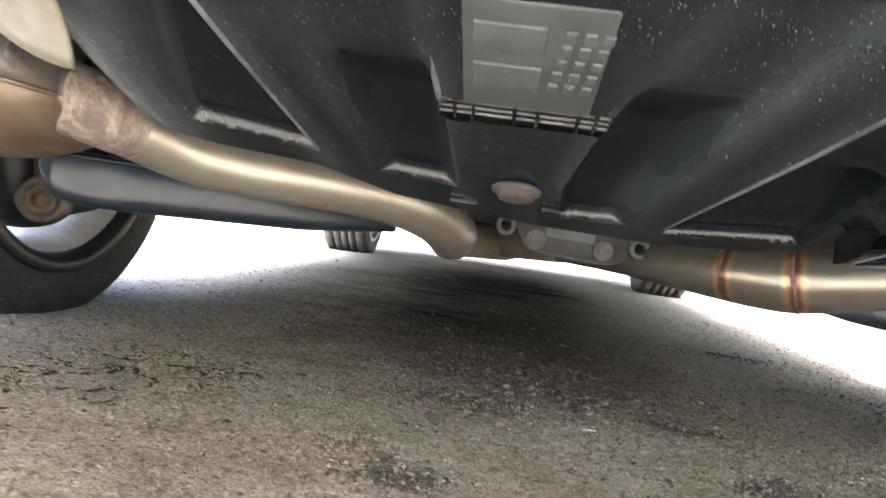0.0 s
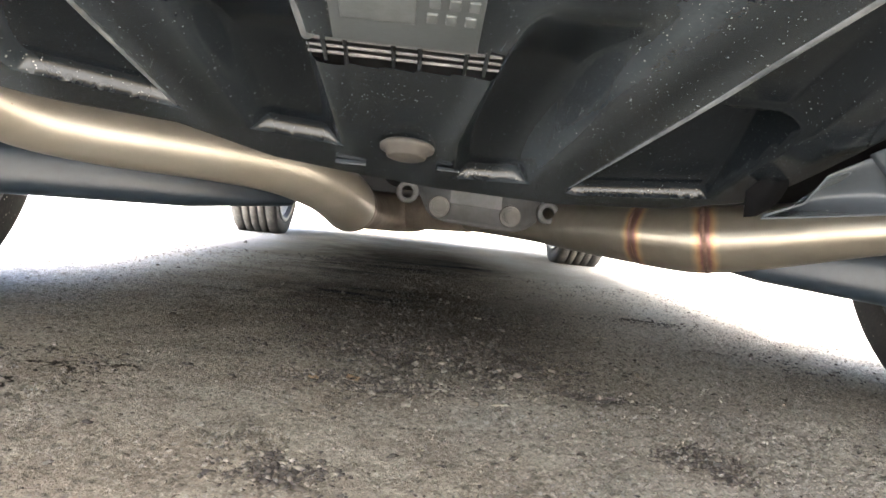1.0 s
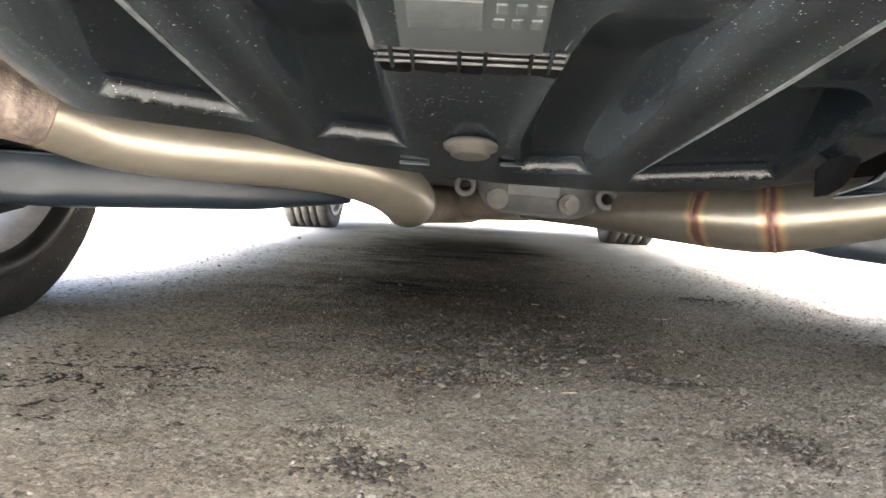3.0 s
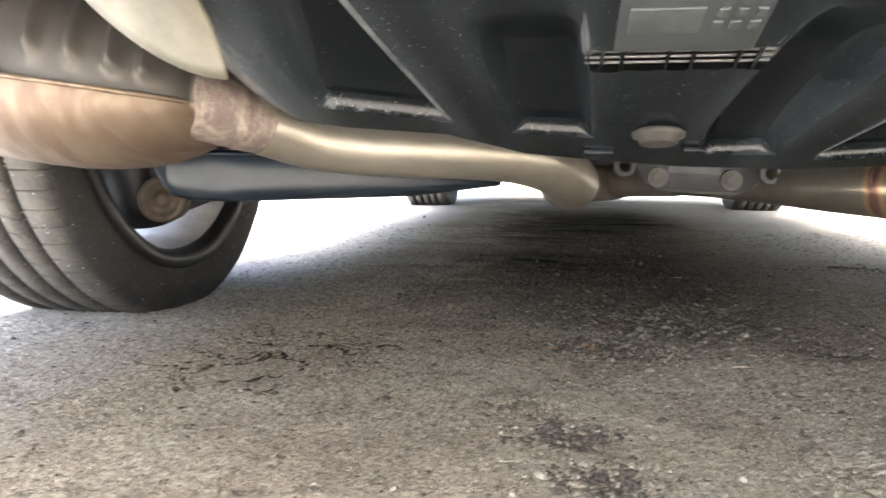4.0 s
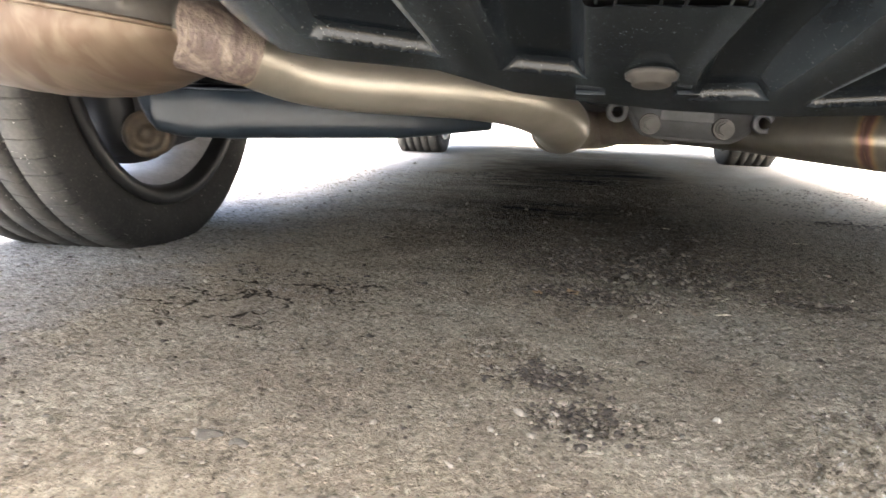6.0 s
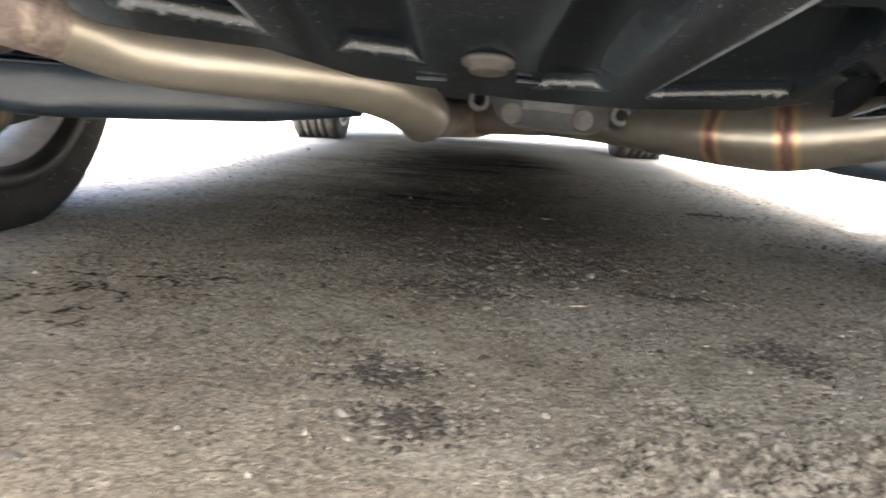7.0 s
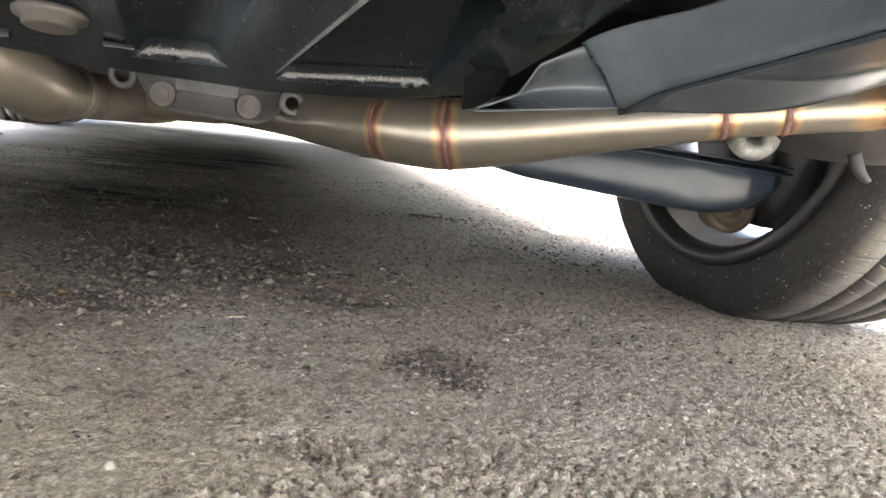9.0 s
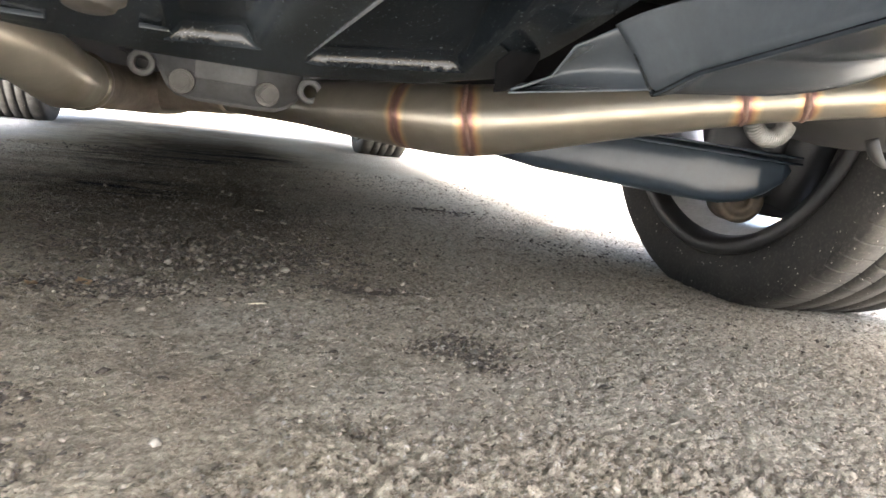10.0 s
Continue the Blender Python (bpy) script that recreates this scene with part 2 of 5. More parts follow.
def mat_tray():
    base, dust = (0.0035, 0.0047, 0.006), (0.075, 0.088, 0.099)
    w = Mat("black_tray_plastic", base, 0.25)
    w.b.inputs["Specular IOR Level"].default_value = 0.28
    over = w.math("SUBTRACT", w.axis(2), w.math("ADD", 0.29, w.math("MULTIPLY", w.math("SUBTRACT", w.axis(1), 0.56), -0.33)))
    # road dust on what stands proud; less of it paints the pockets' shade
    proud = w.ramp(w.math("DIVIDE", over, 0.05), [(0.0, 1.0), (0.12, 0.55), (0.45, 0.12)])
    film = w.noise(11, 5, 0.6, (1.0, 0.5, 1.0), 0.3)
    smear = w.noise(16, 2, 0.5, (1.0, 0.35, 1.0), 0.2)
    fine = w.noise(330, 3, 0.65)
    f = w.mix(1.0, w.ramp(film, [(0.3, 0.02), (0.55, 0.08), (0.8, 0.2)]), w.ramp(fine, [(0.35, 0.35), (0.7, 1.0)]), "MULTIPLY")
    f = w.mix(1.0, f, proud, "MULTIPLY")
    # paler bands paint the light on the rib shoulders, along with rubbed dust
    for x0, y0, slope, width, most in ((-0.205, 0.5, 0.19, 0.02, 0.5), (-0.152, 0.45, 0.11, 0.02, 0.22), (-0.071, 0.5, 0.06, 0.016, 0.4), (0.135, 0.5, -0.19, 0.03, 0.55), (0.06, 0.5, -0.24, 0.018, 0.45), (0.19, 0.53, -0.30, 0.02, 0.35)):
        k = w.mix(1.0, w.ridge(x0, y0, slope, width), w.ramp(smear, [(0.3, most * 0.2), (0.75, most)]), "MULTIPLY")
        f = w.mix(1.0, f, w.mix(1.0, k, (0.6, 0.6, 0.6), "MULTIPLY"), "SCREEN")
    # left flank coloured pale for the sky it would mirror, over its dust
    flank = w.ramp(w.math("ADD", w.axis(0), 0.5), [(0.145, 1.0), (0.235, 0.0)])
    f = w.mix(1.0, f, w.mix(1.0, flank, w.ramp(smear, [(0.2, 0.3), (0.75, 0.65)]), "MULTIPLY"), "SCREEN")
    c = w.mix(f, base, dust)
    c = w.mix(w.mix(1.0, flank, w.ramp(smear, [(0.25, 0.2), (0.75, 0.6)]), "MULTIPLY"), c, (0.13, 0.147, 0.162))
    # splashes and grains of pale grit
    spots = w.mix(1.0, w.specks(560, 0.66, 0.26), w.mix(1.0, w.specks(330, 0.86, 0.24), w.specks(150, 0.95, 0.15), "LIGHTEN"), "LIGHTEN")
    where = w.mix(1.0, w.ramp(w.math("DIVIDE", over, 0.05), [(0.0, 1.0), (0.3, 0.6), (0.7, 0.15)]), w.ramp(w.noise(24, 4, 0.7), [(0.38, 0.15), (0.58, 1.0)]), "MULTIPLY")
    c = w.mix(w.mix(1.0, spots, where, "MULTIPLY"), c, (0.2, 0.2, 0.19))
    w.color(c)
    w.rough(w.mix(f, w.ramp(smear, [(0.3, 0.16), (0.8, 0.21)]), (0.26, 0.26, 0.26)))
    w.bump(w.noise(500, 2, 0.5), 0.05, 0.0004)
    return w.m


def mat_steel(name, welds, base=(0.5, 0.445, 0.36), rough=0.36, metal=0.95):
    """Stainless tube, warm from heat, with straw, brown and violet bands close to each weld (place, axis, width)."""
    w = Mat(name, base, rough, metal)
    streak = w.noise(60, 4, 0.6, (0.35, 1, 1))
    c = w.mix(0.4, base, w.ramp(streak, [(0.3, 0.38), (0.7, 0.6)]), "OVERLAY")
    c = w.mix(w.ramp(w.noise(13, 4), [(0.45, 0.0), (0.75, 0.5)]), c, tuple(v * k for v, k in zip(base, (0.85, 0.78, 0.7))))
    ragged = w.math("MULTIPLY", w.math("SUBTRACT", w.noise(70, 4, 0.7), 0.5), 0.5)
    for p, d, span in welds:
        q = w.math("ADD", w.math("DIVIDE", w.along(p, d), span), ragged)
        k = w.mix(1.0, w.ramp(q, [(0.0, 0.95), (0.3, 0.85), (0.55, 0.6), (1.0, 0.0)]), w.ramp(w.math("DIVIDE", w.near(p), 0.1), [(0.5, 1.0), (0.6, 0.0)]), "MULTIPLY")
        c = w.mix(k, c, w.ramp(q, [(0.1, (0.1, 0.05, 0.04)), (0.28, (0.16, 0.075, 0.07)), (0.42, (0.3, 0.16, 0.075)), (0.6, (0.42, 0.27, 0.12)), (0.9, (0.38, 0.31, 0.2))]))
    c = w.mix(w.math("MULTIPLY", w.specks(75, 0.86, 0.13), 0.85), c, (0.1, 0.06, 0.035))
    w.color(c)
    w.rough(w.ramp(w.noise(35, 4), [(0.3, rough), (0.8, rough + 0.1)]))
    return w.m


def mat_plain(name, a, b, rough, metal=0.0, scale=30.0, bump=0.1, dist=0.001, rough2=None):
    w = Mat(name, a, rough, metal)
    n = w.noise(scale, 5, 0.65)
    fine = w.noise(scale * 9, 3, 0.7)
    c = w.mix(w.ramp(n, [(0.35, 0.0), (0.7, 1.0)]), a, b)
    w.color(w.mix(0.3, c, w.ramp(fine, [(0.3, 0.35), (0.7, 0.65)]), "OVERLAY"))
    w.rough(w.ramp(n, [(0.3, rough), (0.75, rough2 or min(1.0, rough + 0.15))]))
    w.bump(fine, bump, dist)
    return w.m


def mat_tyre():
    w = Mat("tyre_rubber", (0.025, 0.024, 0.023), 0.75)
    dirt = w.noise(18, 5, 0.65)
    fine = w.noise(220, 4, 0.7)
    c = w.mix(w.ramp(dirt, [(0.35, 0.1), (0.72, 0.75)]), (0.006, 0.006, 0.006), (0.03, 0.026, 0.022))
    c = w.mix(w.ramp(fine, [(0.5, 0.0), (0.85, 0.4)]), c, (0.13, 0.118, 0.1))
    mp = w.nt.nodes.new("ShaderNodeMapping")
    mp.inputs["Scale"].default_value = (0, 1, 1)
    w.nt.links.new(w.tc.outputs["Object"], mp.inputs["Vector"])
    ln = w.nt.nodes.new("ShaderNodeVectorMath")
    ln.operation = "LENGTH"
    w.nt.links.new(mp.outputs[0], ln.inputs[0])
    tread = w.ramp(w.math("MULTIPLY", w.math("SUBTRACT", ln.outputs["Value"], 0.313), 40.0), [(0.62, 0.0), (0.92, 1.0)])
    c = w.mix(w.mix(1.0, tread, w.ramp(dirt, [(0.3, 0.25), (0.7, 0.8)]), "MULTIPLY"), c, w.mix(fine, (0.06, 0.055, 0.047), (0.16, 0.145, 0.122)))
    grit = w.mix(1.0, w.specks(210, 0.75, 0.28), w.ramp(w.noise(30, 3), [(0.4, 0.0), (0.6, 1.0)]), "MULTIPLY")
    c = w.mix(grit, c, (0.4, 0.37, 0.33))
    w.color(c)
    w.bump(fine, 0.3, 0.001)
    return w.m


def mat_scale():
    """Scorched pipe: mottled scale in rings round the neck."""
    w = Mat("scaly_scorched_steel", (0.2, 0.15, 0.12), 0.55, 0.35)
    ring = w.noise(55, 4, 0.65, (1.0, 1.0, 0.35), 0.6)
    blot = w.noise(120, 4, 0.7)
    c = w.ramp(ring, [(0.35, (0.085, 0.066, 0.056)), (0.5, (0.17, 0.135, 0.11)), (0.68, (0.29, 0.24, 0.2))])
    w.color(w.mix(w.ramp(blot, [(0.45, 0.0), (0.62, 0.7)]), c, (0.1, 0.072, 0.068)))
    w.bump(blot, 0.7, 0.003)
    w.bump(ring, 0.5, 0.004)
    return w.m


def mat_shell():
    """Bronze-tinted sheet with swept pale swirls and small stains."""
    w = Mat("bronze_muffler_steel", (0.25, 0.2, 0.155), 0.48, 0.45)
    swirl = w.noise(46, 3, 0.5, (1.0, 0.16, 0.5), 0.9)
    cloud = w.noise(7, 4, 0.6)
    c = w.ramp(cloud, [(0.3, (0.125, 0.09, 0.063)), (0.7, (0.105, 0.068, 0.046))])
    c = w.mix(w.ramp(swirl, [(0.44, 0.0), (0.6, 0.6)]), c, (0.18, 0.14, 0.10))
    stain = w.mix(1.0, w.ramp(w.noise(55, 3), [(0.64, 0.0), (0.69, 0.9)]), w.ramp(w.noise(9, 2), [(0.5, 0.0), (0.6, 1.0)]), "MULTIPLY")
    w.color(w.mix(stain, c, (0.13, 0.075, 0.05)))
    w.rough(w.ramp(swirl, [(0.35, 0.52), (0.65, 0.4)]))
    w.bump(swirl, 0.12, 0.003)
    return w.m


WELDS_R = [((0.302, 0.842, 0.2055), (0.9, -0.4, 0.16), 0.015), ((0.252, 0.886, 0.2045), (0.72, -0.68, 0.05), 0.014), ((0.534, 0.751, 0.25), (0.92, -0.35, 0.17), 0.016), ((0.585, 0.73, 0.258), (0.92, -0.35, 0.17), 0.014), ((0.68, 0.695, 0.276), (0.92, -0.35, 0.17), 0.06)]
WELDS_L = [((-0.365, 0.685, 0.265), (0.72, 0.68, -0.25), 0.01)]
GROUND = mat_ground()
GRAVEL = mat_gravel()
COARSE = mat_gravel("coarse_gravel", 1.0)
TRAY = mat_tray()
BEAD_EDGE = mat_plain("highlit_rib_edge", (0.03, 0.033, 0.036), (0.11, 0.115, 0.118), 0.4, 0.0, 45, 0.2)
COVER = mat_plastic("bumper_plastic", (0.014, 0.017, 0.021), (0.1, 0.11, 0.12), 0.12, 0.2)
# paler, dustier copy of the bumper plastic, coloured for the light on the walls
COVER_LIT = mat_plastic("lit_bumper_plastic", (0.03, 0.035, 0.041), (0.13, 0.147, 0.162), 0.45, 0.21)
BODY = mat_plain("car_paint", (0.03, 0.03, 0.032), (0.04, 0.04, 0.04), 0.35)
DARK = mat_plain("dark_underbody", (0.006, 0.006, 0.007), (0.02, 0.0185, 0.017), 0.7, 0.0, 12, 0.25)
PIPE_R = mat_steel("heat_tinted_steel", WELDS_R, (0.175, 0.16, 0.132), 0.285, 0.75)
PIPE_L = mat_steel("warm_steel", WELDS_L, (0.205, 0.186, 0.154), 0.34, 0.65)
PIPE_MAIN = mat_plain("grey_brown_steel", (0.2, 0.172, 0.145), (0.12, 0.1, 0.083), 0.5, 0.5, 25, 0.2)
WELD = mat_plain("burnt_weld", (0.17, 0.095, 0.065), (0.07, 0.042, 0.038), 0.5, 0.5, 70, 0.6, 0.002)
SCALE = mat_scale()
SHELL_LOW = mat_shell()
SHELL_TOP = mat_plain("grey_muffler_steel", (0.068, 0.061, 0.053), (0.048, 0.042, 0.037), 0.42, 0.45, 11, 0.06)
SHIELD = mat_plain("pale_heat_shield", (0.105, 0.096, 0.072), (0.08, 0.073, 0.056), 0.5, 0.4, 20, 0.12)
ARM = mat_plain("blue_black_arm_paint", (0.013, 0.021, 0.031), (0.027, 0.036, 0.047), 0.28, 0.0, 14, 0.06)
CAST = mat_plain("cast_aluminium", (0.075, 0.077, 0.079), (0.045, 0.045, 0.045), 0.6, 0.3, 40, 0.25)
BUSH = mat_plain("brown_bush_metal", (0.085, 0.064, 0.043), (0.04, 0.032, 0.025), 0.6, 0.4, 60, 0.25)
BOLT = mat_plain("bolt_steel", (0.07, 0.067, 0.062), (0.035, 0.033, 0.03), 0.5, 0.4, 80, 0.2)
GRIME = mat_plain("rim_grime", (0.007, 0.007, 0.008), (0.022, 0.021, 0.02), 0.35, 0.0, 25, 0.1)
RIM = mat_plain("silver_wheel_paint", (0.5, 0.49, 0.48), (0.36, 0.345, 0.33), 0.4, 0.3, 16, 0.08)
COIL = mat_plain("corrugated_steel", (0.3, 0.3, 0.29), (0.2, 0.195, 0.185), 0.4, 0.7, 50, 0.1)
DULL = mat_plain("dull_cover_plastic", (0.02, 0.024, 0.026), (0.038, 0.043, 0.046), 0.5, 0.0, 30, 0.1)
PALE = mat_plain("grey_vent_plastic", (0.045, 0.05, 0.052), (0.026, 0.03, 0.032), 0.5, 0.0, 50, 0.1)
SLAT = mat_plain("pale_slat", (0.14, 0.14, 0.14), (0.06, 0.06, 0.06), 0.5, 0.0, 90, 0.1)
PLUG = mat_plain("dusty_plug", (0.036, 0.031, 0.025), (0.018, 0.016, 0.014), 0.6, 0.0, 60, 0.2)
# near black for added pieces that stand in for deep shade
SHADE_BLACK = mat_plain("shade_black", (0.0025, 0.0025, 0.003), (0.004, 0.004, 0.004), 0.95)
SHADE_BLACK.node_tree.nodes["Principled BSDF"].inputs["Specular IOR Level"].default_value = 0.05
KNUCKLE = mat_plain("black_carrier_paint", (0.004, 0.0045, 0.006), (0.012, 0.012, 0.013), 0.45, 0.0, 20, 0.2)
RUBBER = mat_tyre()
LEAF = mat_plain("dry_leaf", (0.3, 0.2, 0.1), (0.2, 0.12, 0.06), 0.8, 0, 120, 0.2)
STICK = mat_plain("pale_straw", (0.5, 0.43, 0.3), (0.38, 0.31, 0.2), 0.8, 0, 150, 0.2)
STONE = mat_plain("broken_stone", (0.16, 0.14, 0.108), (0.09, 0.077, 0.059), 0.9, 0, 150, 0.4)
DEBRIS = mat_plain("dark_debris", (0.038, 0.029, 0.02), (0.07, 0.055, 0.04), 0.9, 0, 200, 0.3)


# ---- mesh helpers ----
def mesh_of(name, verts, faces, material, smooth=True):
    me = bpy.data.meshes.new(name)
    me.from_pydata([tuple(v) for v in verts], [], faces)
    me.materials.append(material)
    me.validate()
    me.polygons.foreach_set("use_smooth", [smooth] * len(me.polygons))
    me.update()
    return me


def hang(ob, parent):
    """Parents ob without moving it."""
    ob.parent = parent
    ob.matrix_parent_inverse = WORLD_OF[parent.name].inverted()
    return ob


WORLD_OF = {}


def empty(name, at=(0, 0, 0)):
    ob = new(name)
    ob.empty_display_size = 0.1
    ob.matrix_basis = Matrix.Translation(at)
    WORLD_OF[ob.name] = ob.matrix_basis.copy()
    return ob


def part(name, data, material, parent, label=""):
    """Links a bmesh or a mesh as one object under a thing or a part."""
    if isinstance(data, bmesh.types.BMesh):
        me = bpy.data.meshes.new(name)
        data.to_mesh(me)
        data.free()
        me.materials.append(material)
        me.polygons.foreach_set("use_smooth", [True] * len(me.polygons))
    else:
        me = data
    ob = new(name, me)
    WORLD_OF[ob.name] = Matrix.Identity(4)
    if parent is not None:
        hang(ob, parent)
    if label:
        tagged(ob, label)
    return ob


def spline(points, n=12):
    """Catmull-Rom through points (any number of columns)."""
    p = np.array(points, float)
    p = np.vstack([2 * p[0] - p[1], p, 2 * p[-1] - p[-2]])
    out = []
    for i in range(1, len(p) - 2):
        for t in np.linspace(0, 1, n, endpoint=False):
            a, b, c, d = p[i - 1:i + 3]
            out.append(0.5 * (2 * b + (c - a) * t + (2 * a - 5 * b + 4 * c - d) * t * t + (3 * b - a - 3 * c + d) * t ** 3))
    out.append(p[-2])
    return np.array(out)


def tube(name, rows, material, parent, label="", n=12, seg=32, caps=True):
    """A pipe along rows of x, y, z, radius."""
    q = spline(rows, n)
    verts, faces = [], []
    t0 = Vector(q[1][:3] - q[0][:3]).normalized()
    side = t0.orthogonal().normalized()
    for i, r in enumerate(q):
        a, b = q[max(i - 1, 0)][:3], q[min(i + 1, len(q) - 1)][:3]
        t = Vector(b - a).normalized()
        side = (side - t * side.dot(t)).normalized()
        up = t.cross(side)
        for k in range(seg):
            an = 2 * math.pi * k / seg
            verts.append(Vector(r[:3]) + (side * math.cos(an) + up * math.sin(an)) * float(r[3]))
    for i in range(len(q) - 1):
        for k in range(seg):
            k2 = (k + 1) % seg
            faces.append((i * seg + k, i * seg + k2, (i + 1) * seg + k2, (i + 1) * seg + k))
    if caps:
        faces.append(tuple(range(seg))[::-1])
        faces.append(tuple((len(q) - 1) * seg + k for k in range(seg)))
    return part(name, mesh_of(name, verts, faces, material), material, parent, label)


def lathe(name, profile, axis_at, material, parent, label="", seg=96, turn=0.0):
    """Turns a profile of (along x, radius) round the x axis through axis_at."""
    x0, y0, z0 = axis_at
    verts, faces = [], []
    n = len(profile)
    for k in range(seg):
        a = 2 * math.pi * k / seg + turn
        for x, r in profile:
            verts.append((x0 + x, y0 + r * math.cos(a), z0 + r * math.sin(a)))
    for k in range(seg):
        k2 = (k + 1) % seg
        for i in range(n - 1):
            faces.append((k * n + i, k * n + i + 1, k2 * n + i + 1, k2 * n + i))
    return part(name, mesh_of(name, verts, faces, material), material, parent, label)


def box(bm, centre, size, rot=(0, 0, 0), bevel=0.0):
    """Adds a bevelled block to bm."""
    r = bmesh.ops.create_cube(bm, size=1.0)
    m = pose(*centre, *rot) @ Matrix.Diagonal((*size, 1))
    bmesh.ops.transform(bm, matrix=m, verts=r["verts"])
    if bevel:
        edges = list({e for v in r["verts"] for e in v.link_edges})
        bmesh.ops.bevel(bm, geom=edges, offset=bevel, segments=2, affect="EDGES", profile=0.7)
    return bm


def block(name, centre, size, material, parent, label="", rot=(0, 0, 0), bevel=0.004):
    return part(name, box(bmesh.new(), centre, size, rot, bevel), material, parent, label)


def sheet(name, fn, us, vs, material, parent, label="", thick=0.003, keep=None):
    """A surface fn(u, v) on the grid us x vs, given thickness by an inner copy moved along the normals."""
    nu, nv = len(us), len(vs)
    P = np.array([[fn(u, v) for v in vs] for u in us])
    du = np.gradient(P, axis=0)
    dv = np.gradient(P, axis=1)
    N = np.cross(du, dv)
    N /= np.linalg.norm(N, axis=2, keepdims=True) + 1e-12
    Q = P + N * thick
    verts = list(P.reshape(-1, 3)) + list(Q.reshape(-1, 3))
    off = nu * nv
    on = {(i, j) for i in range(nu - 1) for j in range(nv - 1) if keep is None or keep(us[i], vs[j])}
    faces = []
    for i, j in on:
        a, b, c, d = i * nv + j, (i + 1) * nv + j, (i + 1) * nv + j + 1, i * nv + j + 1
        faces.append((a, b, c, d))
        faces.append((off + d, off + c, off + b, off + a))
        if (i - 1, j) not in on:
            faces.append((d, off + d, off + a, a))
        if (i + 1, j) not in on:
            faces.append((b, off + b, off + c, c))
        if (i, j - 1) not in on:
            faces.append((a, off + a, off + b, b))
        if (i, j + 1) not in on:
            faces.append((c, off + c, off + d, d))
    return part(name, mesh_of(name, verts, faces, material), material, parent, label)


def sm(t):
    t = np.clip(t, 0, 1)
    return t * t * (3 - 2 * t)


def line(x, pts):
    return np.interp(x, [p[0] for p in pts], [p[1] for p in pts])


# ---- ground ----
def lattice(x, y, seed):
    """Smooth value noise on a lattice, for arrays."""
    xi, yi = np.floor(x).astype(int), np.floor(y).astype(int)
    xf, yf = sm(x - xi), sm(y - yi)

    def hsh(a, b):
        v = np.sin(a * 127.1 + b * 311.7 + seed * 74.7) * 43758.5453
        return v - np.floor(v)
    return (hsh(xi, yi) * (1 - xf) + hsh(xi + 1, yi) * xf) * (1 - yf) + (hsh(xi, yi + 1) * (1 - xf) + hsh(xi + 1, yi + 1) * xf) * yf


def worley(x, y, scale, seed):
    """Packed stones: distance to the joint with the next stone, a random number for each stone and its lean, for arrays."""
    px, py = x * scale, y * scale
    xi, yi = np.floor(px).astype(int), np.floor(py).astype(int)
    d1, d2, num, lean = np.full(px.shape, 9.0), np.full(px.shape, 9.0), np.zeros(px.shape), np.zeros(px.shape)
    for a in (-1, 0, 1):
        for b in (-1, 0, 1):
            ca, cb = xi + a, yi + b
            h = np.sin(ca * 127.1 + cb * 311.7 + seed * 74.7) * 43758.5453
            h -= np.floor(h)
            g = np.sin(ca * 269.5 + cb * 183.3 + seed * 12.9) * 28001.8384
            g -= np.floor(g)
            d = np.hypot(ca + 0.1 + 0.8 * h - px, cb + 0.1 + 0.8 * g - py)
            first = d < d1
            d2 = np.where(first, d1, np.minimum(d2, d))
            num = np.where(first, (h * 7.31 + g * 3.77) % 1.0, num)
            turn = 50.0 * h
            lean = np.where(first, (px - ca - 0.1 - 0.8 * h) * np.cos(turn) + (py - cb - 0.1 - 0.8 * g) * np.sin(turn), lean)
            d1 = np.where(first, d, d1)
    return d2 - d1, num, lean


# broken-up spots of the crust: x, y, half width, half depth
PITS = ((-0.076, 0.635, 0.03, 0.024), (-0.045, 0.55, 0.04, 0.022), (-0.02, 0.935, 0.10, 0.035), (0.237, 0.965, 0.055, 0.018), (0.29, 0.765, 0.045, 0.028), (0.305, 0.72, 0.022, 0.03),
        (0.07, 1.14, 0.17, 0.13), (-0.12, 0.70, 0.04, 0.03), (0.16, 0.60, 0.05, 0.02), (-0.40, 0.86, 0.09, 0.012), (-0.33, 0.80, 0.014, 0.05))


def pitted(x, y):
    """0 to 1 inside the broken-up spots, with ragged rims."""
    rag = 0.55 * (lattice(x * 34, y * 34, 31) + lattice(x * 80, y * 80, 32) - 1)
    out = np.zeros(np.shape(x))
    for cx, cy, sx, sy in PITS:
        out = np.maximum(out, sm((1.15 - np.hypot((x - cx) / sx, (y - cy) / sy) + rag) / 0.5))
    return out


def coarse(x, y):
    """How bare the stones lie: all along the middle and to the right, smooth fines on the left."""
    n = 0.6 * lattice(x * 6, y * 6, 13) + 0.4 * lattice(x * 17, y * 17, 14)
    c = 0.06 + 0.18 * sm((n - 0.5) / 0.3) + 0.26 * sm((x - 0.02 + 0.5 * (n - 0.5)) / 0.28)
    c = np.maximum(c, 0.75 * sm((n - 0.25) / 0.35) * np.exp(-((x - 0.1) / 0.24) ** 2) * sm((y - 0.70) / 0.2))
    c = np.maximum(c, 0.95 * sm((1.25 - np.hypot((x - 0.22) / 0.20, (y - 0.48) / 0.11) + 0.9 * (n - 0.5)) / 0.5))
    return np.clip(np.maximum(c, pitted(x, y)), 0, 1)


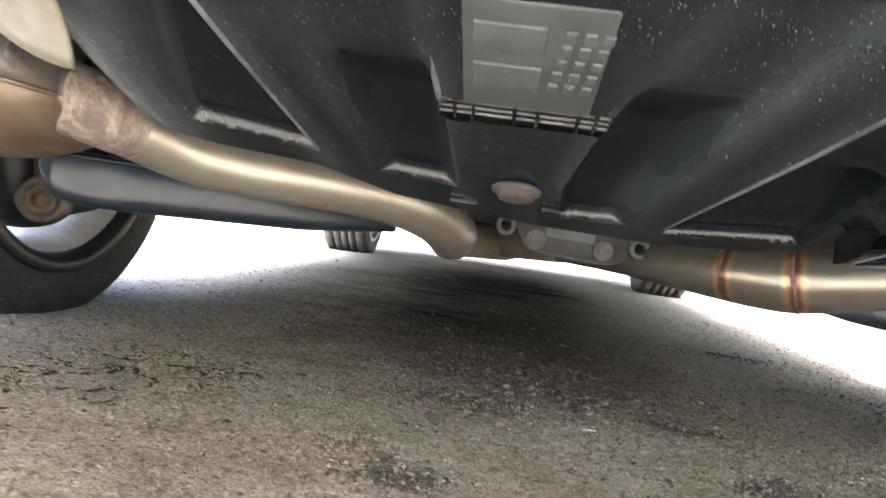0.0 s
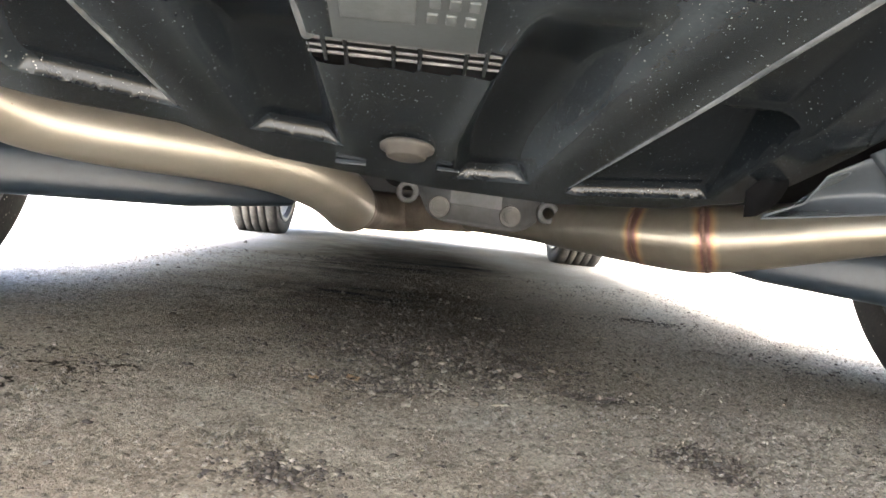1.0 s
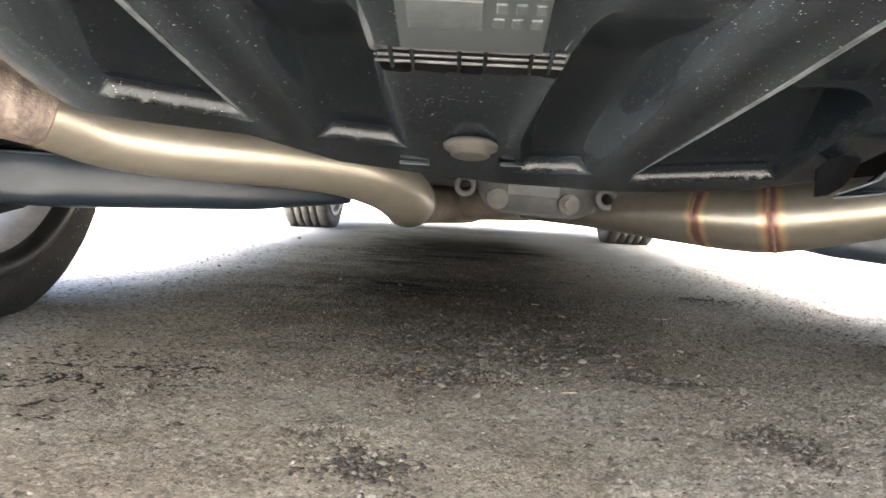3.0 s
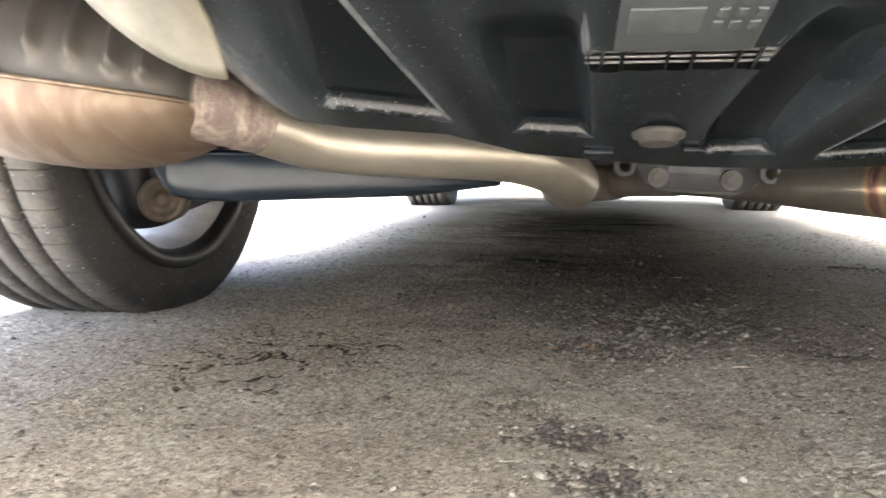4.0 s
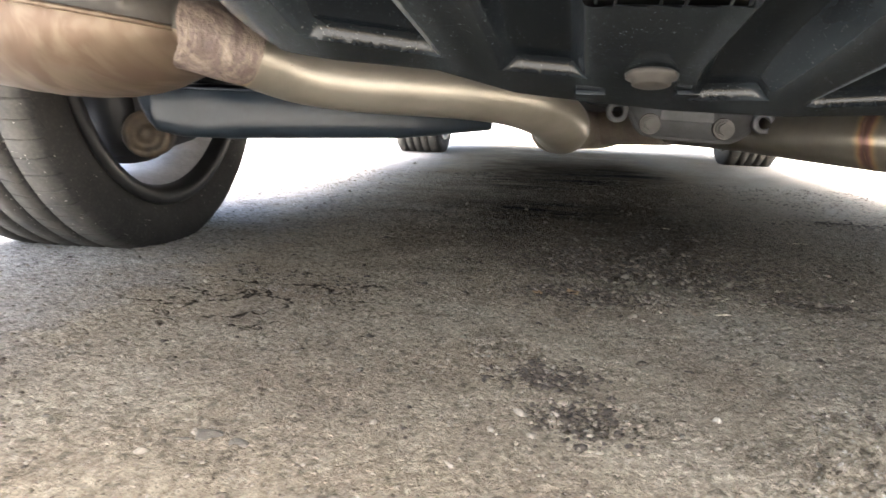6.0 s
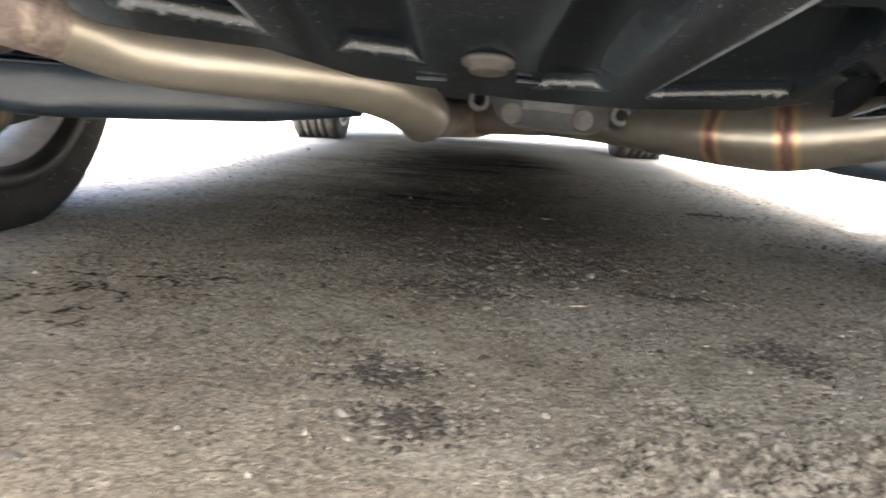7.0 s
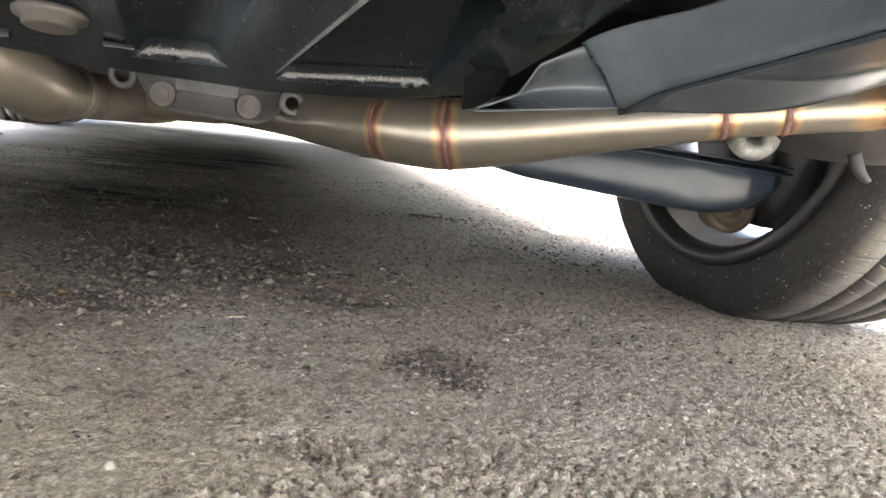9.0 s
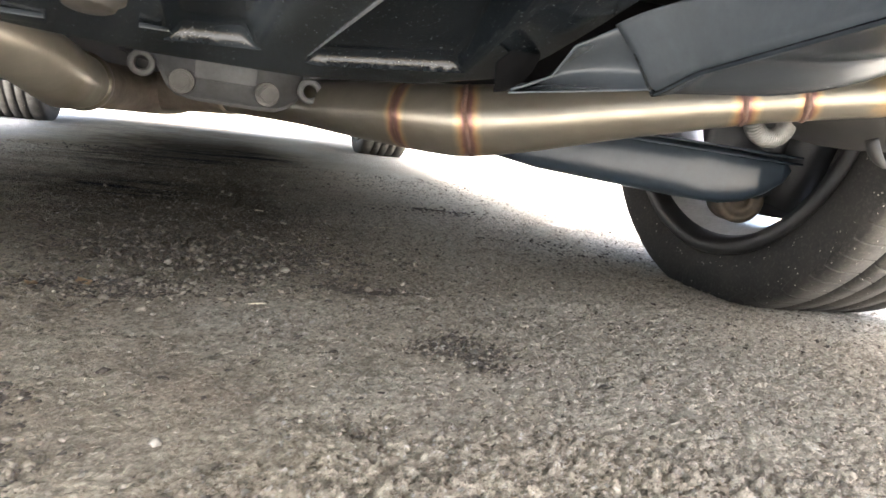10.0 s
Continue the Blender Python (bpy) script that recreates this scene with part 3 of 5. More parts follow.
def ground_z(x, y):
    x, y = np.asarray(x, float), np.asarray(y, float)
    z = 0.004 * (lattice(x * 7, y * 7, 1) - 0.5) * np.clip(3.2 - np.abs(y - 1.5), 0, 1) * np.clip(2.5 - np.abs(x), 0, 1)
    close = (1 - sm((y - 1.8) / 0.5)) * (1 - sm((np.abs(x) - 0.9) / 0.25)) * sm((y - 0.15) / 0.1)
    z = z + 0.003 * (lattice(x * 24, y * 24, 2) - 0.5) * close
    return z + 0.016 * sm((y - 1.6) / 2.0)


def stones_z(x, y):
    """Relief of the stones in the crust over ground_z, and the tone of each stone."""
    close = (1 - sm((y - 1.6) / 0.6)) * (1 - sm((np.abs(x - 0.05) - 0.95) / 0.25)) * sm((y - 0.2) / 0.1)
    wx, wy = x + 0.004 * (lattice(x * 90, y * 90, 41) - 0.5), y + 0.004 * (lattice(x * 90, y * 90, 42) - 0.5)
    e1, n1, t1 = worley(wx, wy, 135, 1)
    e2, n2, t2 = worley(wx, wy, 290, 2)
    bare, pit = coarse(x, y), pitted(x, y)
    big = np.where(n1 < 0.06 + 0.60 * bare, np.clip(e1 / 0.30, 0, 1) * (0.35 + 0.65 * n1 / 0.75 + 0.9 * t1), 0.0)
    small = np.clip(e2 / 0.32, 0, 1) * (0.3 + 0.7 * n2 + 0.8 * t2)
    z = (0.0060 * big * (0.35 + 0.65 * bare) + 0.0034 * small * (0.55 + 0.45 * bare) - 0.0045 * pit + 0.0018 * (lattice(x * 210, y * 210, 43) - 0.5)) * close
    shown = sm((big - 0.12) / 0.2)
    tone = (n1 * shown + (0.25 + 0.5 * n2) * (1 - shown)) * close + 0.5 * (1 - close)
    joint = (1 - np.maximum(sm(e1 / 0.25) * shown, sm(e2 / 0.35) * 0.75)) * bare * close
    return z, tone, joint, bare


def grow(cuts, far):
    """Grid lines: even steps between the cuts (from, to, step), then ever wider ones."""
    v = [cuts[0][0]]
    for _, hi, step in cuts:
        while v[-1] < hi:
            v.append(v[-1] + step)
    d = cuts[-1][2]
    while v[-1] < far:
        d *= 1.35
        v.append(v[-1] + d)
    d = cuts[0][2]
    while v[0] > -far:
        d *= 1.35
        v.insert(0, v[0] - d)
    return np.array(v)


def build_ground():
    xs = grow(((-1.1, -0.62, 0.0055), (-0.62, 0.80, 0.0026), (0.80, 1.2, 0.0055)), 420.0)
    ys = grow(((0.30, 0.42, 0.006), (0.42, 0.95, 0.0026), (0.95, 1.4, 0.0042), (1.4, 2.4, 0.008)), 420.0)
    X, Y = np.meshgrid(xs, ys, indexing="ij")
    rise, tone, joint, bare = stones_z(X, Y)
    Z = ground_z(X, Y) + rise
    V = np.stack([X, Y, Z], -1).reshape(-1, 3)
    nx, ny = len(xs), len(ys)
    I = (np.arange(nx - 1)[:, None] * ny + np.arange(ny - 1)[None, :]).reshape(-1)
    F = np.stack([I, I + ny, I + ny + 1, I + 1], -1)
    me = bpy.data.meshes.new("ground")
    me.vertices.add(len(V))
    me.vertices.foreach_set("co", V.reshape(-1))
    me.loops.add(F.size)
    me.loops.foreach_set("vertex_index", F.reshape(-1))
    me.polygons.add(len(F))
    me.polygons.foreach_set("loop_start", np.arange(len(F)) * 4)
    me.polygons.foreach_set("use_smooth", np.ones(len(F), bool))
    me.update(calc_edges=True)
    for name, values in (("stone_tone", tone), ("fines", joint), ("bare", bare)):
        me.attributes.new(name, "FLOAT", "POINT").data.foreach_set("value", values.reshape(-1).astype(np.float32))
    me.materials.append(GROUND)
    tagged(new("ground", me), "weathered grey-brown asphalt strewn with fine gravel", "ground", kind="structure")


build_ground()


# ---- the car ----
car = tagged(empty("car", (0.0, 2.3, 0.0)), "parked dark car seen from underneath its rear bumper", "car")

TRAY_A, TRAY_B, TRAY_Y = 0.29, -0.33, 0.56      # the tray rises towards the rear bumper
LIP = [(-0.366, 0.50), (-0.354, 0.55), (-0.340, 0.595), (-0.312, 0.645), (-0.27, 0.66), (-0.186, 0.675), (-0.12, 0.722), (-0.06, 0.738), (0.02, 0.755),
       (0.127, 0.762), (0.222, 0.746), (0.275, 0.716), (0.298, 0.665), (0.312, 0.615), (0.326, 0.55), (0.345, 0.45)]


FRONT = [(-0.375, 0.60), (-0.29, 0.615), (-0.18, 0.648), (-0.13, 0.672), (-0.06, 0.684), (0.03, 0.728), (0.1, 0.722), (0.14, 0.737), (0.25, 0.712), (0.345, 0.70)]


def recess(x, y, left, right, rear, depth, w=0.012, slope=0.13, wr=0.02, step=0.0135):
    """How far the tray steps up inside one pocket; left and right are lines of x over y. At the front a step with a round foot, then a slope to the pocket's roof."""
    d = np.maximum(line(x, FRONT) - y, 0.0)
    t = np.clip(d / 0.0085, 0, 1)
    rise = step * (1 - (1 - t) ** 3.2) ** (1 / 3.2) + (depth - step) * sm(d / slope)
    return sm((x - line(y, left)) / w) * sm((line(y, right) - x) / w) * rise * sm((y - rear) / wr)


def tray_up(x, y):
    """Height of the tray's underside over its sloping plane."""
    h = recess(x, y, [(0.3, -0.30), (0.6, -0.284), (0.66, -0.275)], [(0.3, -0.232), (0.457, -0.214), (0.648, -0.176)], 0.2, 0.055, 0.008)
    h += recess(x, y, [(0.3, -0.165), (0.45, -0.155), (0.66, -0.132)], [(0.3, -0.078), (0.431, -0.074), (0.672, -0.058)], 0.47, 0.030, 0.016, 0.13, 0.12)
    h += recess(x, y, [(0.3, 0.098), (0.407, 0.075), (0.509, 0.05), (0.665, 0.028)], [(0.3, 0.175), (0.5, 0.135), (0.71, 0.098)], 0.47, 0.030, 0.016, 0.13, 0.12)
    h += recess(x, y, [(0.55, 0.185), (0.571, 0.179), (0.725, 0.130)], [(0.55, 0.262), (0.725, 0.248)], 0.585, 0.05, 0.009, 0.10, 0.016, 0.012)
    h += 0.016 * sm((x - line(y, [(0.2, 0.29), (0.495, 0.2025), (0.571, 0.181), (0.725, 0.132)])) / 0.008) * sm((0.268 - x) / 0.03) * sm((0.60 - y) / 0.02)
    h += 0.001 * sm((0.66 - y) / 0.02) * sm((x + 0.058) / 0.012) * sm((line(y, [(0.3, 0.098), (0.407, 0.075), (0.509, 0.05), (0.665, 0.028)]) - x) / 0.012)
    t = np.clip((-0.30 - x) / 0.066, 0, 0.998)
    h += 0.066 * (1 - np.sqrt(1 - t * t)) + 0.012 * sm((x - 0.285) / 0.06)
    return h


def build_tray():
    xs = np.concatenate([-0.30 - 0.0658 * np.sin(np.linspace(math.pi / 2, 0.05, 26)), np.linspace(-0.298, 0.27, 230, endpoint=False), np.linspace(0.27, 0.345, 28)])
    foot = np.array([-0.004, -0.0015, -0.0004, 0.0, 0.0002, 0.0005, 0.001, 0.0017, 0.0026, 0.0038, 0.0052, 0.007, 0.0092, 0.0118])
    nb, nl = 170 + len(foot), 9
    rows = []
    for x in xs:
        yl = line(x, LIP)
        ys = np.sort(np.concatenate([0.14 + (yl - 0.14) * np.linspace(0, 1, 170) ** 0.9, np.minimum(line(x, FRONT) - foot, yl - 0.0005 - 0.0005 * np.arange(len(foot)))]))
        col = [(x, y, TRAY_A + TRAY_B * (y - TRAY_Y) + float(tray_up(x, y))) for y in ys]
        z0 = col[-1][2]
        for k in range(1, nl + 1):                        # the lip rolls up into a thin wall
            a = min(1.0, k / 6) * math.pi / 2
            col.append((x, yl + 0.008 * math.sin(a), z0 + 0.008 * (1 - math.cos(a)) + 0.014 * max(0, k - 6)))
        rows.append(col)
    nv = nb + nl
    V = [p for c in rows for p in c]
    F = []
    for i in range(len(xs) - 1):
        for j in range(nv - 1):
            x, y = xs[i], rows[i][j][1]
            if -0.07 < x < 0.046 and 0.531 < y < 0.561:    # the grille's opening
                continue
            F.append((i * nv + j, i * nv + j + 1, (i + 1) * nv + j + 1, (i + 1) * nv + j))
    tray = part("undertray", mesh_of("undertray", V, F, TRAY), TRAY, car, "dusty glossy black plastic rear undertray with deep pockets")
    # a grille of thin slats lies in the opening
    def on_tray(x, y, dz=0.0):
        return (x, y, TRAY_A + TRAY_B * (y - TRAY_Y) + dz)
    tilt = math.degrees(math.atan(TRAY_B))
    for y in (0.5345, 0.542, 0.5495, 0.557):
        block("grille_slat", on_tray(-0.012, y, 0.004), (0.118, 0.0022, 0.0012), SLAT, tray, "pale grille slat", (tilt, 0, 0), 0.0004)
    for x in (-0.060, -0.047, -0.018, -0.002, 0.026, 0.038):
        block("grille_bar", on_tray(x, 0.546, 0.003), (0.0028, 0.034, 0.004), TRAY, tray, "", (tilt, 0, 0), 0.0008)
    block("grille_backing", on_tray(-0.012, 0.546, 0.03), (0.13, 0.05, 0.003), DARK, tray, "", (tilt, 0, 0), 0.0008)
    # a dull cover behind the grille with flat plates and small cells moulded on it
    cover = block("vent_cover", on_tray(-0.012, 0.482, 0.004), (0.088, 0.118, 0.007), DULL, tray, "dull dark vent cover", (tilt, 0, 0), 0.003)
    for y in (0.458, 0.498):
        block("vent_plate", on_tray(-0.026, y, 0.0005), (0.042, 0.028, 0.003), PALE, cover, "grey flat vent plate", (tilt, 0, 0), 0.001)
    for i in range(3):
        for j in range(5):
            x, y = 0.006 + i * 0.0105 - 0.0012 * (j - 2), 0.450 + j * 0.0135
            block("vent_cell", on_tray(x, y, 0.0005), (0.0062, 0.0085, 0.003), PALE, cover, "", (tilt, 0, 0), 0.0008)
    # rounded edges of the ribs, in a paler colour for the light they catch
    for pts in ([(-0.246, 0.2), (-0.232, 0.3), (-0.214, 0.457), (-0.178, 0.645)], [(-0.082, 0.2), (-0.078, 0.36), (-0.0745, 0.45), (-0.069, 0.54)], [(0.13, 0.2), (0.088, 0.36), (0.067, 0.44), (0.045, 0.53)],
                [(0.292, 0.2), (0.2025, 0.495), (0.180, 0.571), (0.131, 0.722)]):
        side = pts[0][0] > 0.2 or pts[0][0] < -0.2
        r, up = (0.003, 0.0017) if side else (0.0042, 0.0044)
        tube("rib_edge", [(x, y, TRAY_A + TRAY_B * (y - TRAY_Y) + up, r * (0.55 + 0.45 * sm((0.72 - y) / 0.2))) for x, y in pts], BEAD_EDGE, tray, "", 16, 12)
    # round plug with a flange and two thin clips on the centre lip
    prof = [(0.001, 0.0), (0.001, 0.019), (-0.001, 0.0215), (-0.004, 0.021), (-0.0055, 0.0165), (-0.0095, 0.0155), (-0.0105, 0.0135), (-0.0105, 0.0)]
    V, F, n = [], [], len(prof)
    m = pose(-0.008, 0.672, 0.2535, math.degrees(math.atan(TRAY_B)) * 0.6, 0, 0)
    for k in range(40):
        a = 2 * math.pi * k / 40
        for z, r in prof:
            V.append(m @ Vector((r * math.cos(a), r * math.sin(a), z)))
    for k in range(40):
        for i in range(n - 1):
            F.append((k * n + i, ((k + 1) % 40) * n + i, ((k + 1) % 40) * n + i + 1, k * n + i + 1))
    part("drain_plug", mesh_of("drain_plug", V, F, PLUG), PLUG, tray, "dusty brown round drain plug")
    block("clip", (0.026, 0.706, 0.239), (0.02, 0.009, 0.004), TRAY, tray, "", (tilt, 0, 12), 0.001)
    block("clip", (-0.055, 0.716, 0.2365), (0.026, 0.012, 0.004), TRAY, tray, "", (tilt, 0, 8), 0.001)


build_tray()


def weld_bead(p, d, r, w, parent):
    """A ragged ring of weld metal round a pipe."""
    rnd = random.Random(int(p[0] * 1000))
    side = d.orthogonal().normalized()
    up = d.cross(side)
    V, F, seg = [], [], 72
    lump = [rnd.uniform(0, 1) for _ in range(seg)]
    drift = [rnd.uniform(-1, 1) for _ in range(12)]
    for k in range(seg):
        a = 2 * math.pi * k / seg
        g = 0.5 * lump[k] + 0.25 * (lump[k - 1] + lump[(k + 1) % seg])
        off = 0.0022 * sum(drift[j] * math.sin((j + 1) * a + j) / (j + 1) for j in range(6))
        for t, h in ((-1.0, -0.0014), (-0.55, 0.0), (0.0, 0.0006 + 0.0009 * g), (0.55, 0.0), (1.0, -0.0014)):
            V.append(Vector(p) + d * (off + t * w * (0.8 + 0.5 * g)) + (side * math.cos(a) + up * math.sin(a)) * (r + h - 0.0006))
    for k in range(seg):
        for i in range(4):
            k2 = (k + 1) % seg
            F.append((k * 5 + i, k2 * 5 + i, k2 * 5 + i + 1, k * 5 + i + 1))
    part("weld_bead", mesh_of("weld_bead", V, F, WELD), WELD, parent, "brown burnt weld bead")


def build_exhaust():
    # the tube that runs from the muffler across the car and dives into the elbow
    left = tube("exhaust_pipe", [(-0.385, 0.665, 0.274, 0.0295), (-0.360, 0.690, 0.262, 0.0295), (-0.325, 0.722, 0.249, 0.029), (-0.28, 0.742, 0.243, 0.0285), (-0.236, 0.757, 0.241, 0.0285), (-0.18, 0.782, 0.239, 0.0285),
                                 (-0.13, 0.815, 0.234, 0.029), (-0.095, 0.858, 0.222, 0.0295), (-0.078, 0.905, 0.208, 0.0305), (-0.078, 0.955, 0.202, 0.031), (-0.084, 1.03, 0.201, 0.031), (-0.09, 1.12, 0.2, 0.031)],
                PIPE_L, car, "satin warm-toned stainless steel exhaust pipe")
    tube("pipe_sleeve", [(-0.435, 0.628, 0.288, 0.036), (-0.418, 0.641, 0.2825, 0.0342), (-0.398, 0.656, 0.277, 0.0330), (-0.380, 0.671, 0.2705, 0.0322), (-0.366, 0.684, 0.265, 0.0306), (-0.358, 0.691, 0.262, 0.0296)], SCALE, left, "rust-brown scorched muffler neck", 6)
    tube("flange_ring", [(-0.088, 1.09, 0.2, 0.0315), (-0.088, 1.10, 0.2, 0.0345), (-0.09, 1.12, 0.2, 0.0345), (-0.09, 1.13, 0.2, 0.0315)], PIPE_L, left, "", 3)
    lug = [(-0.091 + 0.006 * math.cos(a), 1.145 + 0.003 * math.cos(a), 0.177 + 0.006 * math.sin(a), 0.0026) for a in np.linspace(0, 2 * math.pi, 17)]
    tube("flange_lug", lug, DARK, left, "small dark lug with a hole", 2, 12)
    right = tube("exhaust_pipe", [(0.06, 1.22, 0.205, 0.0235), (0.115, 1.14, 0.205, 0.024), (0.165, 1.05, 0.2055, 0.0265), (0.20, 0.97, 0.205, 0.0295), (0.252, 0.886, 0.2042, 0.0328), (0.278, 0.861, 0.2042, 0.0342), (0.302, 0.843, 0.2055, 0.0345), (0.35, 0.822, 0.2145, 0.0328),
                                  (0.43, 0.79, 0.2315, 0.0275), (0.534, 0.7513, 0.2515, 0.0215), (0.585, 0.732, 0.261, 0.0205), (0.65, 0.706, 0.273, 0.021), (0.72, 0.68, 0.284, 0.025)],
                 PIPE_R, car, "stainless exhaust pipe with straw and violet heat tints")
    for p, r, w in (((0.302, 0.843, 0.2055), 0.0351, 0.0035), ((0.252, 0.886, 0.2042), 0.0334, 0.003), ((0.534, 0.7513, 0.2515), 0.0224, 0.004), ((0.585, 0.732, 0.261), 0.0217, 0.004)):
        d = Vector((0.9, -0.4, 0.16)).normalized() if p[0] > 0.28 else Vector((0.72, -0.68, 0.05)).normalized()
        weld_bead(p, d, r, w, right)
    tube("main_pipe", [(-0.09, 1.10, 0.2, 0.029), (-0.06, 1.24, 0.197, 0.03), (0.0, 1.34, 0.2, 0.031), (0.0, 1.6, 0.22, 0.031), (0.0, 2.6, 0.25, 0.031)], PIPE_MAIN, car, "rust-brown main exhaust pipe")
    tube("branch_pipe", [(-0.05, 1.30, 0.197, 0.0285), (0.01, 1.26, 0.202, 0.027), (0.08, 1.19, 0.205, 0.0255)], PIPE_MAIN, car, "rust-brown branch of the exhaust")


build_exhaust()


RIBS = (-0.412, -0.431, -0.455, -0.483, -0.526, -0.566, -0.61, -0.65, -0.69, -0.73)


def build_muffler(cx, cy, cz, half, mirror, low, top, label, ribs, deep=0.073):
    """A flattened canister of two pressed shells with a seam flange; its inner end tapers to the neck."""
    tilt = 0.13 * mirror
    def body(u, a):
        # u: 0 at the inner end, 1 outside; a: angle round the section
        e = min(1.0, max(0.0, u * 2 * half / 0.115))
        f = (1 - (1 - e) ** 1.9) ** 0.62 if e < 1 else 1.0
        f = 0.36 + 0.64 * f
        g = min(1.0, max(0.0, u * 2 * half / 0.15))
        ry, rz = 0.125 * f, deep * (0.18 + 0.82 * (1 - (1 - g) ** 2.4) ** 0.8) if math.sin(a) < 0 else 0.10 * f
        x = cx - mirror * (half - u * 2 * half)
        c, s_ = math.cos(a), math.sin(a)
        c, s_ = math.copysign(abs(c) ** 0.8, c), math.copysign(abs(s_) ** 0.85, s_)
        return x, cy + ry * c, cz + rz * s_ + tilt * (x - (cx - mirror * half))
    thing = None
    for name, material, a0, a1, lab in (("lower_shell", low, math.pi, 2 * math.pi, "bronze-tinted lower shell"), ("upper_shell", top, 0, math.pi, "dull grey ribbed upper shell")):
        us, an = np.linspace(0, 1, 300), np.linspace(a0, a1, 60)
        V = []
        for u in us:
            for a in an:
                x, y, z = body(u, a)
                if name == "upper_shell" and ribs:
                    g = 0.0075 * sum(math.exp(-((x - rx) / 0.0042) ** 2) for rx in RIBS) * sm((math.sin(a) - 0.1) / 0.1) * sm(u / 0.03)
                    y += math.cos(a) * g * 1.4
                    z += math.sin(a) * g
                if name == "lower_shell":
                    ph = (u * 2 * half) * 230 - 13.0 * a + 2.0 * math.sin(u * 14 + a)
                    g = 0.0002 * math.sin(ph) * sm((-math.sin(a)) / 0.35) * sm(u / 0.06) * (1 - 0.8 * sm((u - 0.45) / 0.2))
                    y += math.cos(a) * g
                    z += math.sin(a) * g
                V.append((x, y, z))
        n = len(an)
        F = [(i * n + j, i * n + j + 1, (i + 1) * n + j + 1, (i + 1) * n + j) for i in range(len(us) - 1) for j in range(n - 1)]
        F.append(tuple(j for j in range(n)))
        F.append(tuple((len(us) - 1) * n + j for j in range(n))[::-1])
        ob = part(name if thing else "muffler", mesh_of(name, V, F, material), material, thing or car, lab if thing else label)
        thing = thing or ob
    # seam flange along the near side and round the end
    V, F = [], []
    us = np.linspace(0, 1, 90)
    prof = [(0.0, -0.0022), (0.009, -0.0022), (0.0105, 0.0), (0.009, 0.0022), (0.0, 0.0022)]
    for side in (math.pi, 0.0):
        base = len(V)
        for u in us:
            x, y, z = body(u, side)
            for g, dz in prof:
                V.append((x, y + (g if side == 0 else -g), z + dz))
        n = len(prof)
        F += [(base + i * n + j, base + i * n + j + 1, base + (i + 1) * n + j + 1, base + (i + 1) * n + j) for i in range(len(us) - 1) for j in range(n - 1)]
    part("seam_flange", mesh_of("seam_flange", V, F, low), low, thing)
    return thing


muffler_l = build_muffler(-0.677, 0.665, 0.276, 0.285, -1, SHELL_LOW, SHELL_TOP, "bronze and grey steel muffler with pressed ribs", True)
hanger = tube("hanger_rod", [(-0.70, 0.50, 0.345, 0.012), (-0.60, 0.512, 0.318, 0.012), (-0.555, 0.52, 0.305, 0.0115), (-0.533, 0.524, 0.299, 0.0115), (-0.525, 0.535, 0.296, 0.007)], SHELL_LOW, muffler_l, "bronze muffler hanger")
# muffler steel darkened in its colour for the shade beside the wheel
SHADE_LOW = mat_plain("shaded_muffler_steel", (0.016, 0.0155, 0.015), (0.035, 0.033, 0.03), 0.6, 0.2, 20, 0.15)
muffler_r = build_muffler(0.90, 0.79, 0.268, 0.285, 1, SHADE_LOW, SHADE_LOW, "dusty steel muffler beside the wheel, darkened as in shade", False, 0.06)
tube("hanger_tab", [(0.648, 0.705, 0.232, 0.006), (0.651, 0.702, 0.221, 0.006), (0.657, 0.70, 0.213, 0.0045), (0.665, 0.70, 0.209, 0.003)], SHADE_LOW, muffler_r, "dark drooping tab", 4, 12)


def build_shield():
    def f(u, v):
        # u along the car's width, v round the curve from the lower edge upwards
        x = -0.281 - 0.21 * u - 0.012 * v
        y = 0.455 - 0.05 * v - 0.22 * v * v + 0.02 * u
        z = 0.275 + 0.024 * (u / 0.30) ** 1.7 + 0.13 * v ** 0.85 + 0.0012 * math.sin(u * 60) * v
        return x, y, z
    sheet("heat_shield", f, np.linspace(0, 1, 70), np.linspace(0, 1, 26), SHIELD, car, "pale beige pressed heat shield above the muffler", 0.0025)


build_shield()


def cover_low(x, y):
    return 0.246 + 0.13 * (0.598 - y) + 0.10 * max(0.0, x - 0.352) + 1.4 * max(0.0, x - 0.43) ** 2


